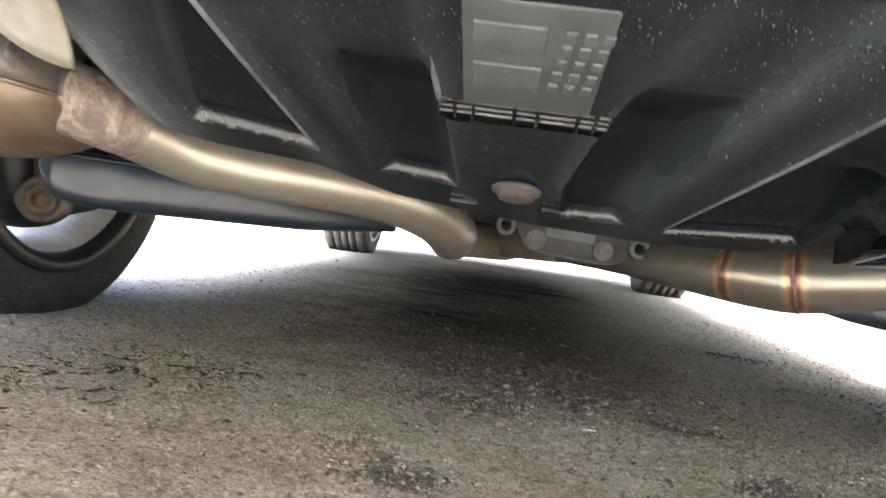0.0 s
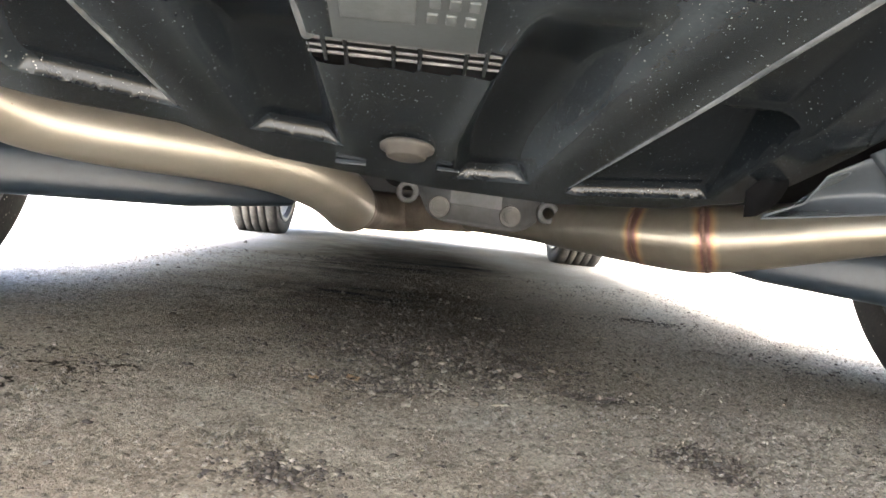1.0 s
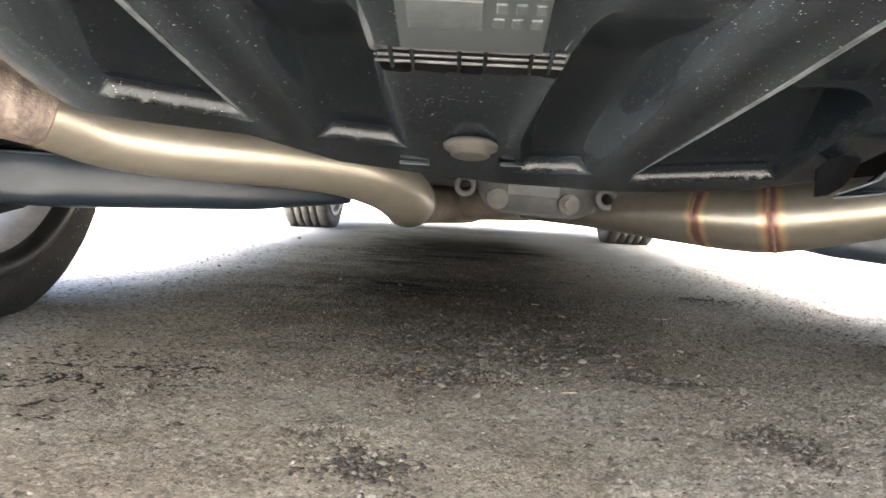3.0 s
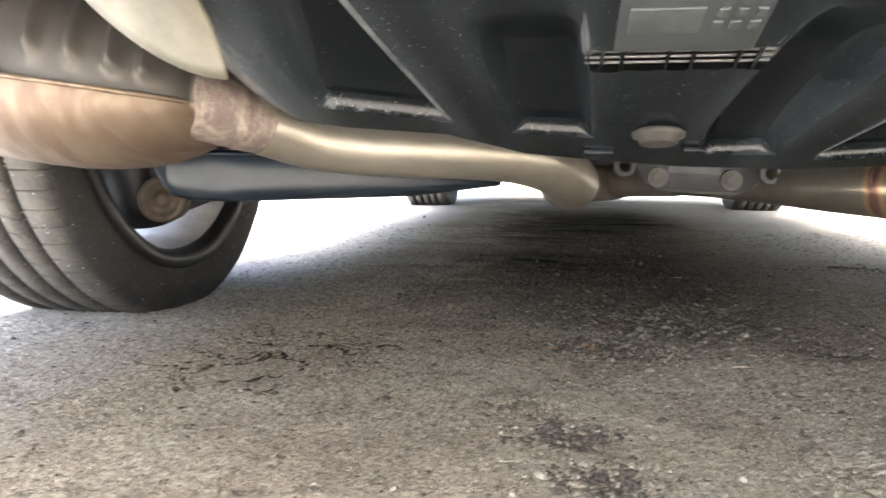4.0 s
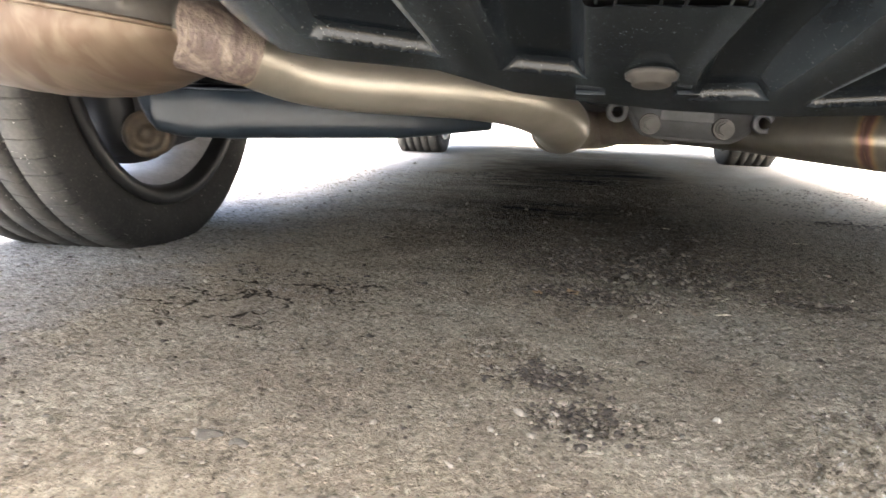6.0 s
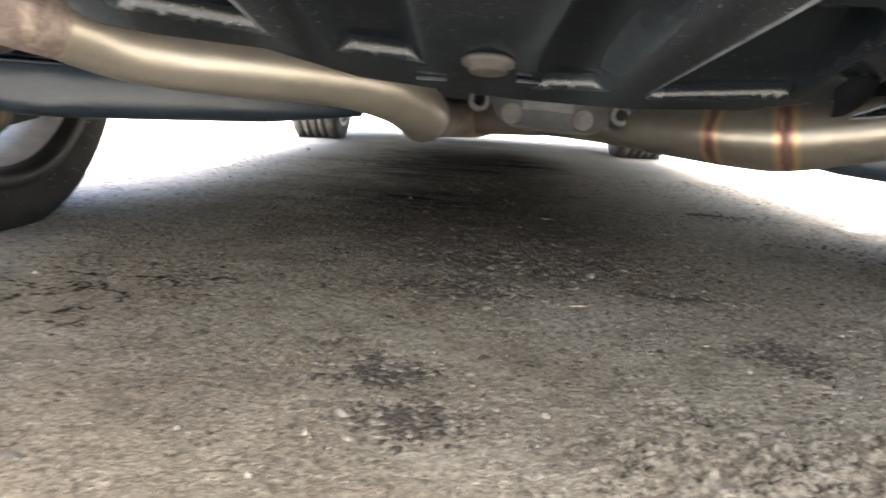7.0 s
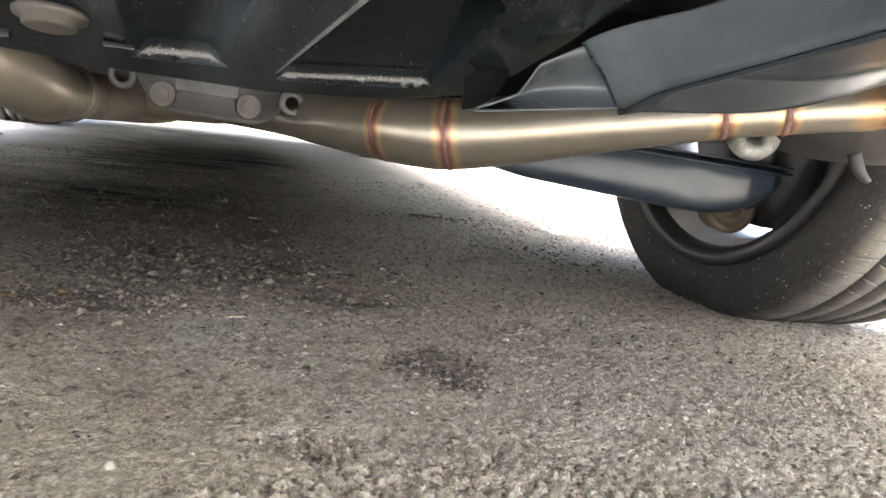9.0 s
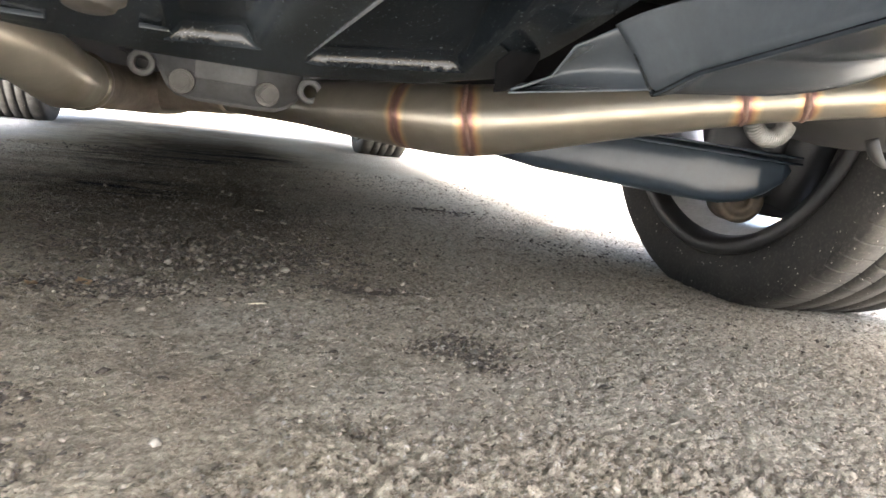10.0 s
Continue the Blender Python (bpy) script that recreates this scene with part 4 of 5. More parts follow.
def build_cover():
    """The bumper's lower corner beside the tray: a wall that faces the tray, a long lower edge and a hollow underside with a rolled lip in front."""
    def under(u, v):
        x = 0.352 - 0.012 * v + 0.60 * u
        y = 0.612 - 0.05 * u * u - 0.46 * v
        hollow = 0.012 * sm(v / 0.10) * sm(u / 0.05) * (1 - sm((v - 0.1) / 0.5)) * (1 - 0.6 * sm((u - 0.25) / 0.2))
        lip = -0.006 * (1 - sm(v / 0.13)) + 0.004 * (1 - sm(v / 0.010))
        edge = -0.0022 * (1 - sm(u / 0.03))
        return x, y, cover_low(x, y) + hollow + lip + edge
    cover = sheet("bumper_corner", under, np.linspace(0, 1, 120) ** 1.4, np.linspace(0, 1, 110) ** 1.5, COVER, car, "smooth dark grey lower bumper corner", 0.003)

    def edge(y):
        return float(line(y, [(0.15, 0.38), (0.45, 0.345), (0.55, 0.326), (0.615, 0.312), (0.665, 0.298)])) + 0.0065

    def wall(u, v):
        y = 0.612 - 0.46 * u
        z0 = cover_low(0.352, y) - 0.0022 - 0.006 * (1 - sm(u / 0.13))
        z1 = TRAY_A + TRAY_B * (y - TRAY_Y) + 0.004
        b = sm(v / 0.12)
        x0, x1 = 0.352 - 0.012 * u, edge(y) + 0.006 * sm(u / 0.2)
        return x0 + (x1 - x0) * v + 0.003 * (1 - b), y - 0.004 * math.sin(v * math.pi), z0 + (max(z1, z0 + 0.012) - z0) * v * (1 - 0.30 * sm(u / 0.25))
    sheet("corner_wall", wall, np.linspace(0, 1, 80), np.linspace(0, 1, 24), COVER_LIT, cover, "dusty grey inner wall of the corner, paler as if lit", -0.003)

    def web(u, v):
        low = Vector((0.258 + 0.096 * u, 0.634 - 0.022 * u, 0.2245 + 0.0135 * u))
        crest = [line(u, [(0, a), (0.3, b), (0.55, c), (1, e)]) for a, b, c, e in ((0.262, 0.287, 0.294, edge(0.612) + 0.003), (0.640, 0.630, 0.616, 0.612), (0.2275, 0.240, 0.2605, 0.276))]
        p = low.lerp(Vector([float(k) for k in crest]), v)
        hollow = math.sin(math.pi * min(1.0, v * 1.05)) * math.sin(math.pi * min(1.0, u)) ** 0.6
        p.y += 0.03 * hollow
        p.x += 0.012 * math.sin(math.pi * v) * sm((u - 0.6) / 0.4)
        return tuple(p)
    sheet("corner_web", web, np.linspace(0, 1, 60), np.linspace(0, 1, 36), COVER_LIT, cover, "dusty web that joins the tray, paler as if lit", 0.0012)
    # flat black piece in place of the dark space behind the lip
    bm = bmesh.new()
    pts = ((0.258, 0.247), (0.259, 0.226), (0.267, 0.2275), (0.277, 0.234), (0.285, 0.243), (0.290, 0.254), (0.291, 0.266), (0.285, 0.272))
    lo, hi = [bm.verts.new((x, 0.662, z)) for x, z in pts], [bm.verts.new((x, 0.666, z)) for x, z in pts]
    bm.faces.new(lo)
    bm.faces.new(hi[::-1])
    for k in range(len(pts)):
        k2 = (k + 1) % len(pts)
        bm.faces.new((lo[k2], lo[k], hi[k], hi[k2]))
    bmesh.ops.recalc_face_normals(bm, faces=bm.faces)
    part("flap", bm, SHADE_BLACK, cover, "black flap added for the dark space behind the tray's lip")

    # black sheet that draws the shade inside the gap
    def gap_sheet(u, v):
        y = 0.15 + 0.50 * u
        return edge(y) - 0.02 + 0.05 * v, y, TRAY_A + TRAY_B * (y - TRAY_Y) + 0.022 + 0.012 * v
    sheet("gap_liner", gap_sheet, np.linspace(0, 1, 30), np.linspace(0, 1, 4), SHADE_BLACK, cover, "black sheet added for the shade in the gap", 0.002)
    block("clip", (0.318, 0.497, 0.297), (0.03, 0.012, 0.004), PALE, cover, "pale clip in the gap", (-18, 0, 20), 0.001)


build_cover()


def build_bracket():
    """Cast cross bracket under the differential: a webbed plate with two bolts and two eyes."""
    outline = [(-0.006, 0.236), (0.004, 0.222), (0.012, 0.206), (0.022, 0.197), (0.04, 0.1935), (0.10, 0.1905), (0.125, 0.1905), (0.138, 0.196), (0.148, 0.205), (0.153, 0.222), (0.152, 0.25), (-0.002, 0.258)]
    bm = bmesh.new()
    lo = [bm.verts.new((x, 0.985, z)) for x, z in outline]
    hi = [bm.verts.new((x, 1.02, z)) for x, z in outline]
    bm.faces.new(lo)
    bm.faces.new(hi[::-1])
    for k in range(len(outline)):
        k2 = (k + 1) % len(outline)
        bm.faces.new((lo[k2], lo[k], hi[k], hi[k2]))
    bmesh.ops.recalc_face_normals(bm, faces=bm.faces)
    bmesh.ops.bevel(bm, geom=[e for e in bm.edges if all(abs(v.co.y - 0.985) < 1e-6 for v in e.verts)], offset=0.005, segments=3, affect="EDGES")
    box(bm, (0.072, 0.985, 0.226), (0.066, 0.006, 0.022), (0, 2, 0), 0.0025)
    bracket = part("differential_bracket", bm, CAST, car, "dirty cast aluminium bracket with two bolts")
    for x, y, z in ((-0.012, 0.986, 0.2255), (0.160, 0.982, 0.2175)):
        V, F, n = [], [], 28
        prof = [(0.007, -0.004), (0.0075, -0.0052), (0.0125, -0.0052), (0.0135, -0.004), (0.0135, 0.010), (0.007, 0.010)]
        for k in range(n):
            a = 2 * math.pi * k / n
            for r, d in prof:
                V.append((x + r * math.cos(a), y + d, z + r * math.sin(a)))
        m = len(prof)
        for k in range(n):
            for i in range(m):
                F.append((k * m + i, ((k + 1) % n) * m + i, ((k + 1) % n) * m + (i + 1) % m, k * m + (i + 1) % m))
        part("eye", mesh_of("eye", V, F, CAST), CAST, bracket)
    for x, y, z in ((0.028, 0.985, 0.2115), (0.115, 0.985, 0.2085)):
        bm = bmesh.new()
        for r, d, seg in ((0.0135, 0.006, 32), (0.0105, 0.009, 32), (0.0080, 0.013, 6)):
            g = bmesh.ops.create_cone(bm, cap_ends=True, segments=seg, radius1=r, radius2=r * 0.93, depth=d)
            bmesh.ops.transform(bm, matrix=pose(x, y - d / 2, z, 90, 0, 0), verts=g["verts"])
        b = part("bolt", bm, BOLT, bracket, "dull hex bolt")
        b.data.polygons.foreach_set("use_smooth", [False] * len(b.data.polygons))
    bm = bmesh.new()
    box(bm, (0.07, 1.16, 0.30), (0.24, 0.24, 0.13), (0, 0, 0), 0.03)
    part("differential", bm, DARK, car, "grimy differential housing")


build_bracket()


def build_arm(side, bush, inner, ext, eye, label):
    """Pressed lower suspension arm: a deep hollow beam with an open seam on top, its outer end swept up over the pivot bush. ext: how far the end reaches past the bush, in lengths of the arm."""
    a, b = Vector(bush), Vector(inner)
    d = (b - a)
    L = d.length
    d.normalize()
    up = Vector((0, 0, 1))
    w = d.cross(up).normalized()
    if w.y > 0:
        w = -w                                            # towards the rear of the car
    V, F = [], []
    ring = 40
    n = 110
    for i in range(n + 1):
        t = -ext + (1 + ext) * (i / n) ** 1.5
        p = a + d * (L * t)
        low = line(t, [(-ext, 0.056), (-ext * 0.85, 0.040), (-ext * 0.5, 0.020), (-ext * 0.1, 0.005), (0.06, -0.004), (0.2, -0.008), (0.7, -0.012), (1, -0.002)])
        top = line(t, [(-ext, 0.060), (-ext * 0.9, 0.068), (-ext * 0.6, 0.072), (0.0, 0.072), (0.2, 0.069), (0.7, 0.052), (1, 0.030)])
        hw = line(t, [(-ext, 0.012), (-ext * 0.8, 0.028), (-ext * 0.3, 0.038), (0.1, 0.046), (0.5, 0.05), (1, 0.034)])
        dent = 0.004 * math.exp(-((t - 0.12) / 0.05) ** 2)
        for k in range(ring):
            an = 2 * math.pi * (k + 0.5) / ring
            c, s_ = math.cos(an), math.sin(an)
            c, s_ = math.copysign(abs(c) ** 0.5, c), math.copysign(abs(s_) ** 0.5, s_)
            V.append(p + w * ((hw - dent * (1 - s_ * s_)) * c) + up * ((low + top) / 2 + (top - low) / 2 * s_))
    for i in range(n):
        for k in range(ring):
            F.append((i * ring + k, i * ring + (k + 1) % ring, (i + 1) * ring + (k + 1) % ring, (i + 1) * ring + k))
    F.append(tuple(range(ring))[::-1])
    F.append(tuple(n * ring + k for k in range(ring)))
    arm = part("suspension_arm", mesh_of("suspension_arm", V, F, ARM), ARM, car, label)
    for dz, hw in ((0.0725, 0.051), (0.081, 0.049)):
        p, q = a - d * (L * ext * 1.05) + up * (dz - 0.004), a + d * (L * 0.9) + up * (dz - 0.026)
        bm = bmesh.new()
        run = (q - p).normalized()
        m = Matrix.Translation((p + q) / 2) @ Matrix((run, -w, run.cross(-w))).transposed().to_4x4()
        r = bmesh.ops.create_cube(bm, size=1.0)
        bmesh.ops.transform(bm, matrix=m @ Matrix.Diagonal(((q - p).length, hw * 2, 0.003, 1)), verts=r["verts"])
        bmesh.ops.bevel(bm, geom=list(bm.edges), offset=0.001, segments=1, affect="EDGES")
        part("arm_flange", bm, ARM, arm)
    V, F, n = [], [], 40
    ax = Vector((side * -0.35, -1.0, 0.0)).normalized()
    e1, e2 = ax.cross(up).normalized(), up
    c0 = Vector(eye)
    prof = [(0.0, -0.026), (0.010, -0.028), (0.0115, -0.022), (0.0215, -0.021), (0.0235, -0.027), (0.031, -0.027), (0.034, -0.022), (0.034, 0.02), (0.0, 0.02)]
    for k in range(n):
        g = 2 * math.pi * k / n
        for r, t in prof:
            V.append(c0 + e1 * (r * math.cos(g)) + e2 * (r * math.sin(g)) - ax * t)
    m = len(prof)
    for k in range(n):
        for i in range(m - 1):
            F.append((k * m + i, k * m + i + 1, ((k + 1) % n) * m + i + 1, ((k + 1) % n) * m + i))
    part("bush", mesh_of("bush", V, F, BUSH), BUSH, arm, "dirty brown pivot bush")
    out = Vector((side, 0.25, 0.35)).normalized()
    tube("bush_link", [(*(c0 + out * 0.02), 0.02), (*(c0 + out * 0.05), 0.017), (*(c0 + out * 0.09), 0.018)], BUSH, arm, "rusty link behind the bush", 4, 16)
    return arm


build_arm(-1, (-0.655, 1.035, 0.172), (-0.205, 1.26, 0.192), 0.06, (-0.672, 1.035, 0.172), "blue-black pressed steel suspension arm")
build_arm(1, (0.752, 1.01, 0.140), (0.40, 1.19, 0.178), 0.16, (0.776, 1.04, 0.146), "blue-black pressed steel suspension arm")


# ---- wheels ----
def tyre_mesh(R, W, bead):
    """A tyre with five tread ribs, four grooves and cut shoulder blocks, as a mesh round the x axis."""
    h = W / 2
    prof = [(-h * 0.86, bead - 0.006), (-h * 0.90, bead + 0.004), (-h * 0.965, bead + 0.018), (-h * 1.0, bead + 0.034), (-h * 0.985, R - 0.024), (-h * 0.955, R - 0.0135), (-h * 0.90, R - 0.0075), (-h * 0.80, R - 0.0035)]
    grooves = [-0.056, -0.019, 0.019, 0.056]
    for g in grooves:
        prof += [(g - 0.006, R - 0.0012 * (1 + abs(g) * 18)), (g - 0.0045, R - 0.012), (g + 0.0045, R - 0.012), (g + 0.006, R - 0.0012 * (1 + abs(g) * 18))]
    prof += [(-x, r) for x, r in reversed(prof[:8])]
    n = len(prof)
    blocks = 80
    V, F = [], []
    cols = []
    for k in range(blocks):
        a0 = 2 * math.pi * k / blocks
        st = 2 * math.pi / blocks
        cols += [(a0, 0), (a0 + st * 0.015, 1), (a0 + st * 0.075, 1), (a0 + st * 0.09, 0), (a0 + st * 0.14, 0), (a0 + st * 0.5, 0), (a0 + st * 0.94, 0)]
    for ci, (a, cut) in enumerate(cols):
        for i, (x, r) in enumerate(prof):
            shoulder = 5 <= i <= 8 or n - 9 <= i <= n - 6
            rib = 8 < i < n - 9 and abs(x) > 0.02
            rr = r
            if cut and (shoulder or (rib and r > R - 0.005)):
                rr -= 0.0028
            sk = a + (0.10 * (abs(x) - 0.06) if shoulder else 0.9 * x)
            V.append((x, rr * math.cos(sk), rr * math.sin(sk)))
    m = len(cols)
    for c in range(m):
        c2 = (c + 1) % m
        for i in range(n - 1):
            F.append((c * n + i, c * n + i + 1, c2 * n + i + 1, c2 * n + i))
    return mesh_of("tyre", V, F, RUBBER)


TYRE_R, TYRE_W, BEAD = 0.338, 0.226, 0.252
TYRE = tyre_mesh(TYRE_R, TYRE_W, BEAD)


def build_wheel(x, y, side, z0=0.0, plate=0.182):
    """side: -1 where the car's middle lies towards +x."""
    at = (x, y, 0.321 + z0)      # the tyre stands flattened on the ground
    inner = -side
    h = TYRE_W / 2
    barrel = [(inner * h * 0.96, BEAD - 0.004), (inner * h * 0.97, BEAD + 0.004), (inner * h * 0.90, BEAD + 0.006), (inner * h * 0.88, BEAD - 0.012), (inner * h * 0.80, BEAD - 0.018), (inner * h * 0.62, BEAD - 0.030),
              (inner * h * 0.3, BEAD - 0.036), (-inner * h * 0.55, BEAD - 0.030), (-inner * h * 0.80, BEAD - 0.014), (-inner * h * 0.92, BEAD - 0.002), (-inner * h * 0.96, BEAD + 0.004),
              (-inner * h * 0.9, BEAD + 0.008), (inner * h * 0.3, BEAD - 0.030), (inner * h * 0.85, BEAD - 0.006), (inner * h * 0.96, BEAD - 0.004)]
    wheel = lathe("wheel", barrel, at, RIM, car, "dusty silver alloy wheel", 96)
    t = part("tyre", TYRE, RUBBER, wheel, "dirty black car tyre with cut tread")
    t.matrix_basis = Matrix.Translation(at)
    flange = [(inner * h * 0.80, BEAD - 0.020), (inner * h * 0.955, BEAD - 0.014), (inner * h * 0.99, BEAD - 0.004), (inner * h * 0.985, BEAD + 0.006), (inner * h * 0.955, BEAD + 0.010), (inner * h * 0.9, BEAD + 0.006), (inner * h * 0.80, BEAD - 0.020)]
    lathe("rim_flange", flange, at, GRIME, wheel, "dark grimy inner rim edge", 96)
    for k in range(5):
        a = 2 * math.pi * k / 5 + 0.3
        bm = bmesh.new()
        r = bmesh.ops.create_cube(bm, size=1.0)
        m = Matrix.Translation((at[0] - inner * h * 0.72, at[1], at[2])) @ Matrix.Rotation(a, 4, "X") @ Matrix.Translation((0, 0, 0.135)) @ Matrix.Diagonal((0.028, 0.05, 0.18, 1))
        bmesh.ops.transform(bm, matrix=m, verts=r["verts"])
        bmesh.ops.bevel(bm, geom=list(bm.edges), offset=0.006, segments=2, affect="EDGES")
        part("spoke", bm, RIM, wheel)
    hub = [(-inner * h * 0.9, 0.0), (-inner * h * 0.9, 0.05), (-inner * h * 0.4, 0.065), (inner * h * 0.1, 0.065), (inner * h * 0.1, 0.0)]
    lathe("hub", hub, at, RIM, wheel, "", 40)
    if plate:
        disc = [(-inner * h * 0.12, 0.0), (-inner * h * 0.12, plate - 0.01), (inner * h * 0.05, plate - 0.004), (inner * h * 0.12, plate), (inner * h * 0.16, plate - 0.006), (inner * h * 0.2, 0.14), (inner * h * 0.32, 0.13), (inner * h * 0.36, 0.0)]
        lathe("brake_disc", disc, at, KNUCKLE, wheel, "dark brake disc with its dust plate", 64)
    return wheel


WHEEL_L, WHEEL_R = (-0.79, 1.115), (0.872, 1.072)
build_wheel(*WHEEL_L, -1)
build_wheel(*WHEEL_R, 1, 0.0, 0.2)
build_wheel(-0.80, 3.83, -1, 0.016, 0.0)
build_wheel(0.80, 3.83, 1, 0.016, 0.0)


def build_knuckle(x, y, side):
    bm = bmesh.new()
    box(bm, (x, y - 0.01, 0.27), (0.07, 0.13, 0.24), (8, 0, 0), 0.03)
    k = part("wheel_carrier", bm, KNUCKLE, car, "black grimy wheel carrier")
    bm = bmesh.new()
    box(bm, (x + side * 0.035, y - 0.03, 0.235), (0.09, 0.16, 0.17), (20, 0, 15 * side), 0.035)
    part("carrier_lug", bm, KNUCKLE, k)
    bm = bmesh.new()
    box(bm, (x - side * 0.03, y - 0.06, 0.30), (0.12, 0.05, 0.08), (0, 10 * side, 0), 0.02)
    part("carrier_arm", bm, KNUCKLE, k)
    bm = bmesh.new()
    g = bmesh.ops.create_cone(bm, cap_ends=True, segments=40, radius1=0.125, radius2=0.12, depth=0.035)
    bmesh.ops.transform(bm, matrix=pose(x + side * 0.07, y, 0.32, 0, 90, 0), verts=g["verts"])
    part("hub_flange", bm, KNUCKLE, k)
    block("carrier_foot", (x + side * 0.04, y - 0.02, 0.175), (0.07, 0.09, 0.10), KNUCKLE, k, "", (8, 0, 0), 0.03)
    block("carrier_boss", (x + side * 0.025, y - 0.045, 0.212), (0.095, 0.05, 0.115), KNUCKLE, k, "", (10, 0, 8 * side), 0.02)
    bm = bmesh.new()
    g = bmesh.ops.create_cone(bm, cap_ends=True, segments=6, radius1=0.011, radius2=0.010, depth=0.03)
    bmesh.ops.transform(bm, matrix=pose(x + side * 0.027, y - 0.08, 0.204, 90, 0, 0), verts=g["verts"])
    part("carrier_bolt", bm, BUSH, k, "rusty bolt")


build_knuckle(-0.69, 1.10, -1)
build_knuckle(0.80, 1.06, 1)


def build_coil(at, drop, half, label):
    """Corrugated loop that hangs under the pipe."""
    n = 26
    V = []
    rows = []
    for i in range(n * 6 + 1):
        t = i / (n * 6)
        a = math.pi * (1.0 + t)
        r = 0.0085 + 0.0019 * math.sin(t * n * 2 * math.pi)
        rows.append((at[0] + half * math.cos(a), at[1] + 0.012 * t, at[2] + drop * math.sin(a), r))
    tube("corrugated_hose", rows, COIL, car, label, 1, 16)


build_coil((-0.496, 0.80, 0.268), 0.018, 0.022, "grey corrugated metal hose")
build_coil((0.609, 0.79, 0.2455), 0.021, 0.026, "grey corrugated metal hose")


# ---- floor and shell of the car ----
def build_body():
    bm = bmesh.new()
    box(bm, (0, 2.45, 0.40), (1.5, 2.75, 0.08), (0, 0, 0), 0.02)
    part("floor_pan", bm, DARK, car, "black coated floor pan")
    # widened past the bracket to close a white gap above the arm
    bm = bmesh.new()
    box(bm, (0.05, 1.32, 0.25), (1.14, 0.10, 0.075), (0, 0, 0), 0.02)
    part("subframe", bm, DARK, car, "black rear subframe")
    # added black blocks, only there to keep daylight out above the pipes
    for x0, x1 in ((-0.60, -0.13), (0.20, 0.62)):
        block("daylight_stop", ((x0 + x1) / 2, 1.0, 0.31), (x1 - x0, 0.05, 0.13), SHADE_BLACK, car, "black block added to keep daylight out", (0, 0, 0), 0.012)
    for s_ in (-1, 1):
        bm = bmesh.new()
        box(bm, (s_ * 0.755 + 0.05, 2.50, 0.30), (0.14, 1.80, 0.17), (0, 0, 0), 0.03)
        part("sill", bm, BODY, car)
        def side(u, v, s_=s_):
            y = 0.10 + 4.55 * u
            arch = max(math.exp(-((y - 1.09) / 0.40) ** 8), math.exp(-((y - 3.83) / 0.40) ** 8))
            z0 = 0.30 + 0.35 * arch + 0.20 * sm((0.95 - y) / 0.5)
            z = z0 + (1.05 - z0) * v
            flare = max(sm((1.62 - y) / 0.16), sm((y - 3.30) / 0.16))      # the wings stand out over the wheels
            return s_ * (0.81 + 0.12 * flare - 0.08 * sm((0.5 - y) / 0.5) - 0.05 * sm((v - 0.6) / 0.4)) + 0.05, y, z
        sheet("body_side", side, np.linspace(0, 1, 120), np.linspace(0, 1, 10), BODY, car, "dark painted body side", 0.02 * s_)
        # out of view; added to keep daylight from showing above the pipe
        block("inner_arch_wall", (s_ * 0.60 + 0.03, 1.09, 0.46), (0.012, 0.80, 0.33), DARK, car, "", (0, 0, 0), 0.004)
        def arch_fn(u, v, s_=s_):
            a = math.pi * u
            return s_ * (0.60 + 0.30 * v) + 0.03, 1.09 + 0.40 * math.cos(a), 0.32 + 0.40 * math.sin(a)
        sheet("wheel_arch_liner", arch_fn, np.linspace(0, 1, 40), np.linspace(0, 1, 6), DARK, car, "", 0.004)
    def tail(u, v):
        x = -0.90 + 1.84 * u
        y = 0.06 + 0.20 * abs(2 * u - 1) ** 3 + 0.03 * v
        return x, y, 0.44 + 0.55 * v
    sheet("rear_bumper", tail, np.linspace(0, 1, 50), np.linspace(0, 1, 12), BODY, car, "dark painted rear bumper", 0.02)
    bm = bmesh.new()
    box(bm, (0.02, 0.46, 0.50), (1.72, 0.72, 0.10), (0, 0, 0), 0.02)
    part("boot_floor", bm, DARK, car)
    bm = bmesh.new()
    box(bm, (0.02, 2.35, 1.0), (1.72, 4.4, 0.1), (0, 0, 0), 0.04)
    box(bm, (0.02, 2.1, 1.25), (1.4, 2.4, 0.4), (0, 0, 0), 0.15)
    part("upper_body", bm, BODY, car)
    bm = bmesh.new()
    box(bm, (0.02, 4.5, 0.42), (1.7, 0.25, 0.36), (0, 0, 0), 0.08)
    part("front_bumper", bm, BODY, car)


build_body()


# ---- loose things on the ground ----
def chip(seed, size, flat=0.6, sub=1):
    """A rough broken stone as a bmesh round the origin."""
    rnd = random.Random(seed)
    bm = bmesh.new()
    bmesh.ops.create_icosphere(bm, subdivisions=sub + 1, radius=1.0)
    cut = [(Vector((rnd.gauss(0, 1), rnd.gauss(0, 1), rnd.gauss(0, 1))).normalized(), rnd.uniform(0.35, 0.75)) for _ in range(10)]
    sx, sy = rnd.uniform(0.7, 1.2), rnd.uniform(0.7, 1.2)
    for v in bm.verts:
        for nrm, d in cut:
            over = v.co.dot(nrm) - d
            if over > 0:
                v.co -= nrm * over
        v.co = Vector((v.co.x * sx, v.co.y * sy, v.co.z * flat)) * size
    return bm


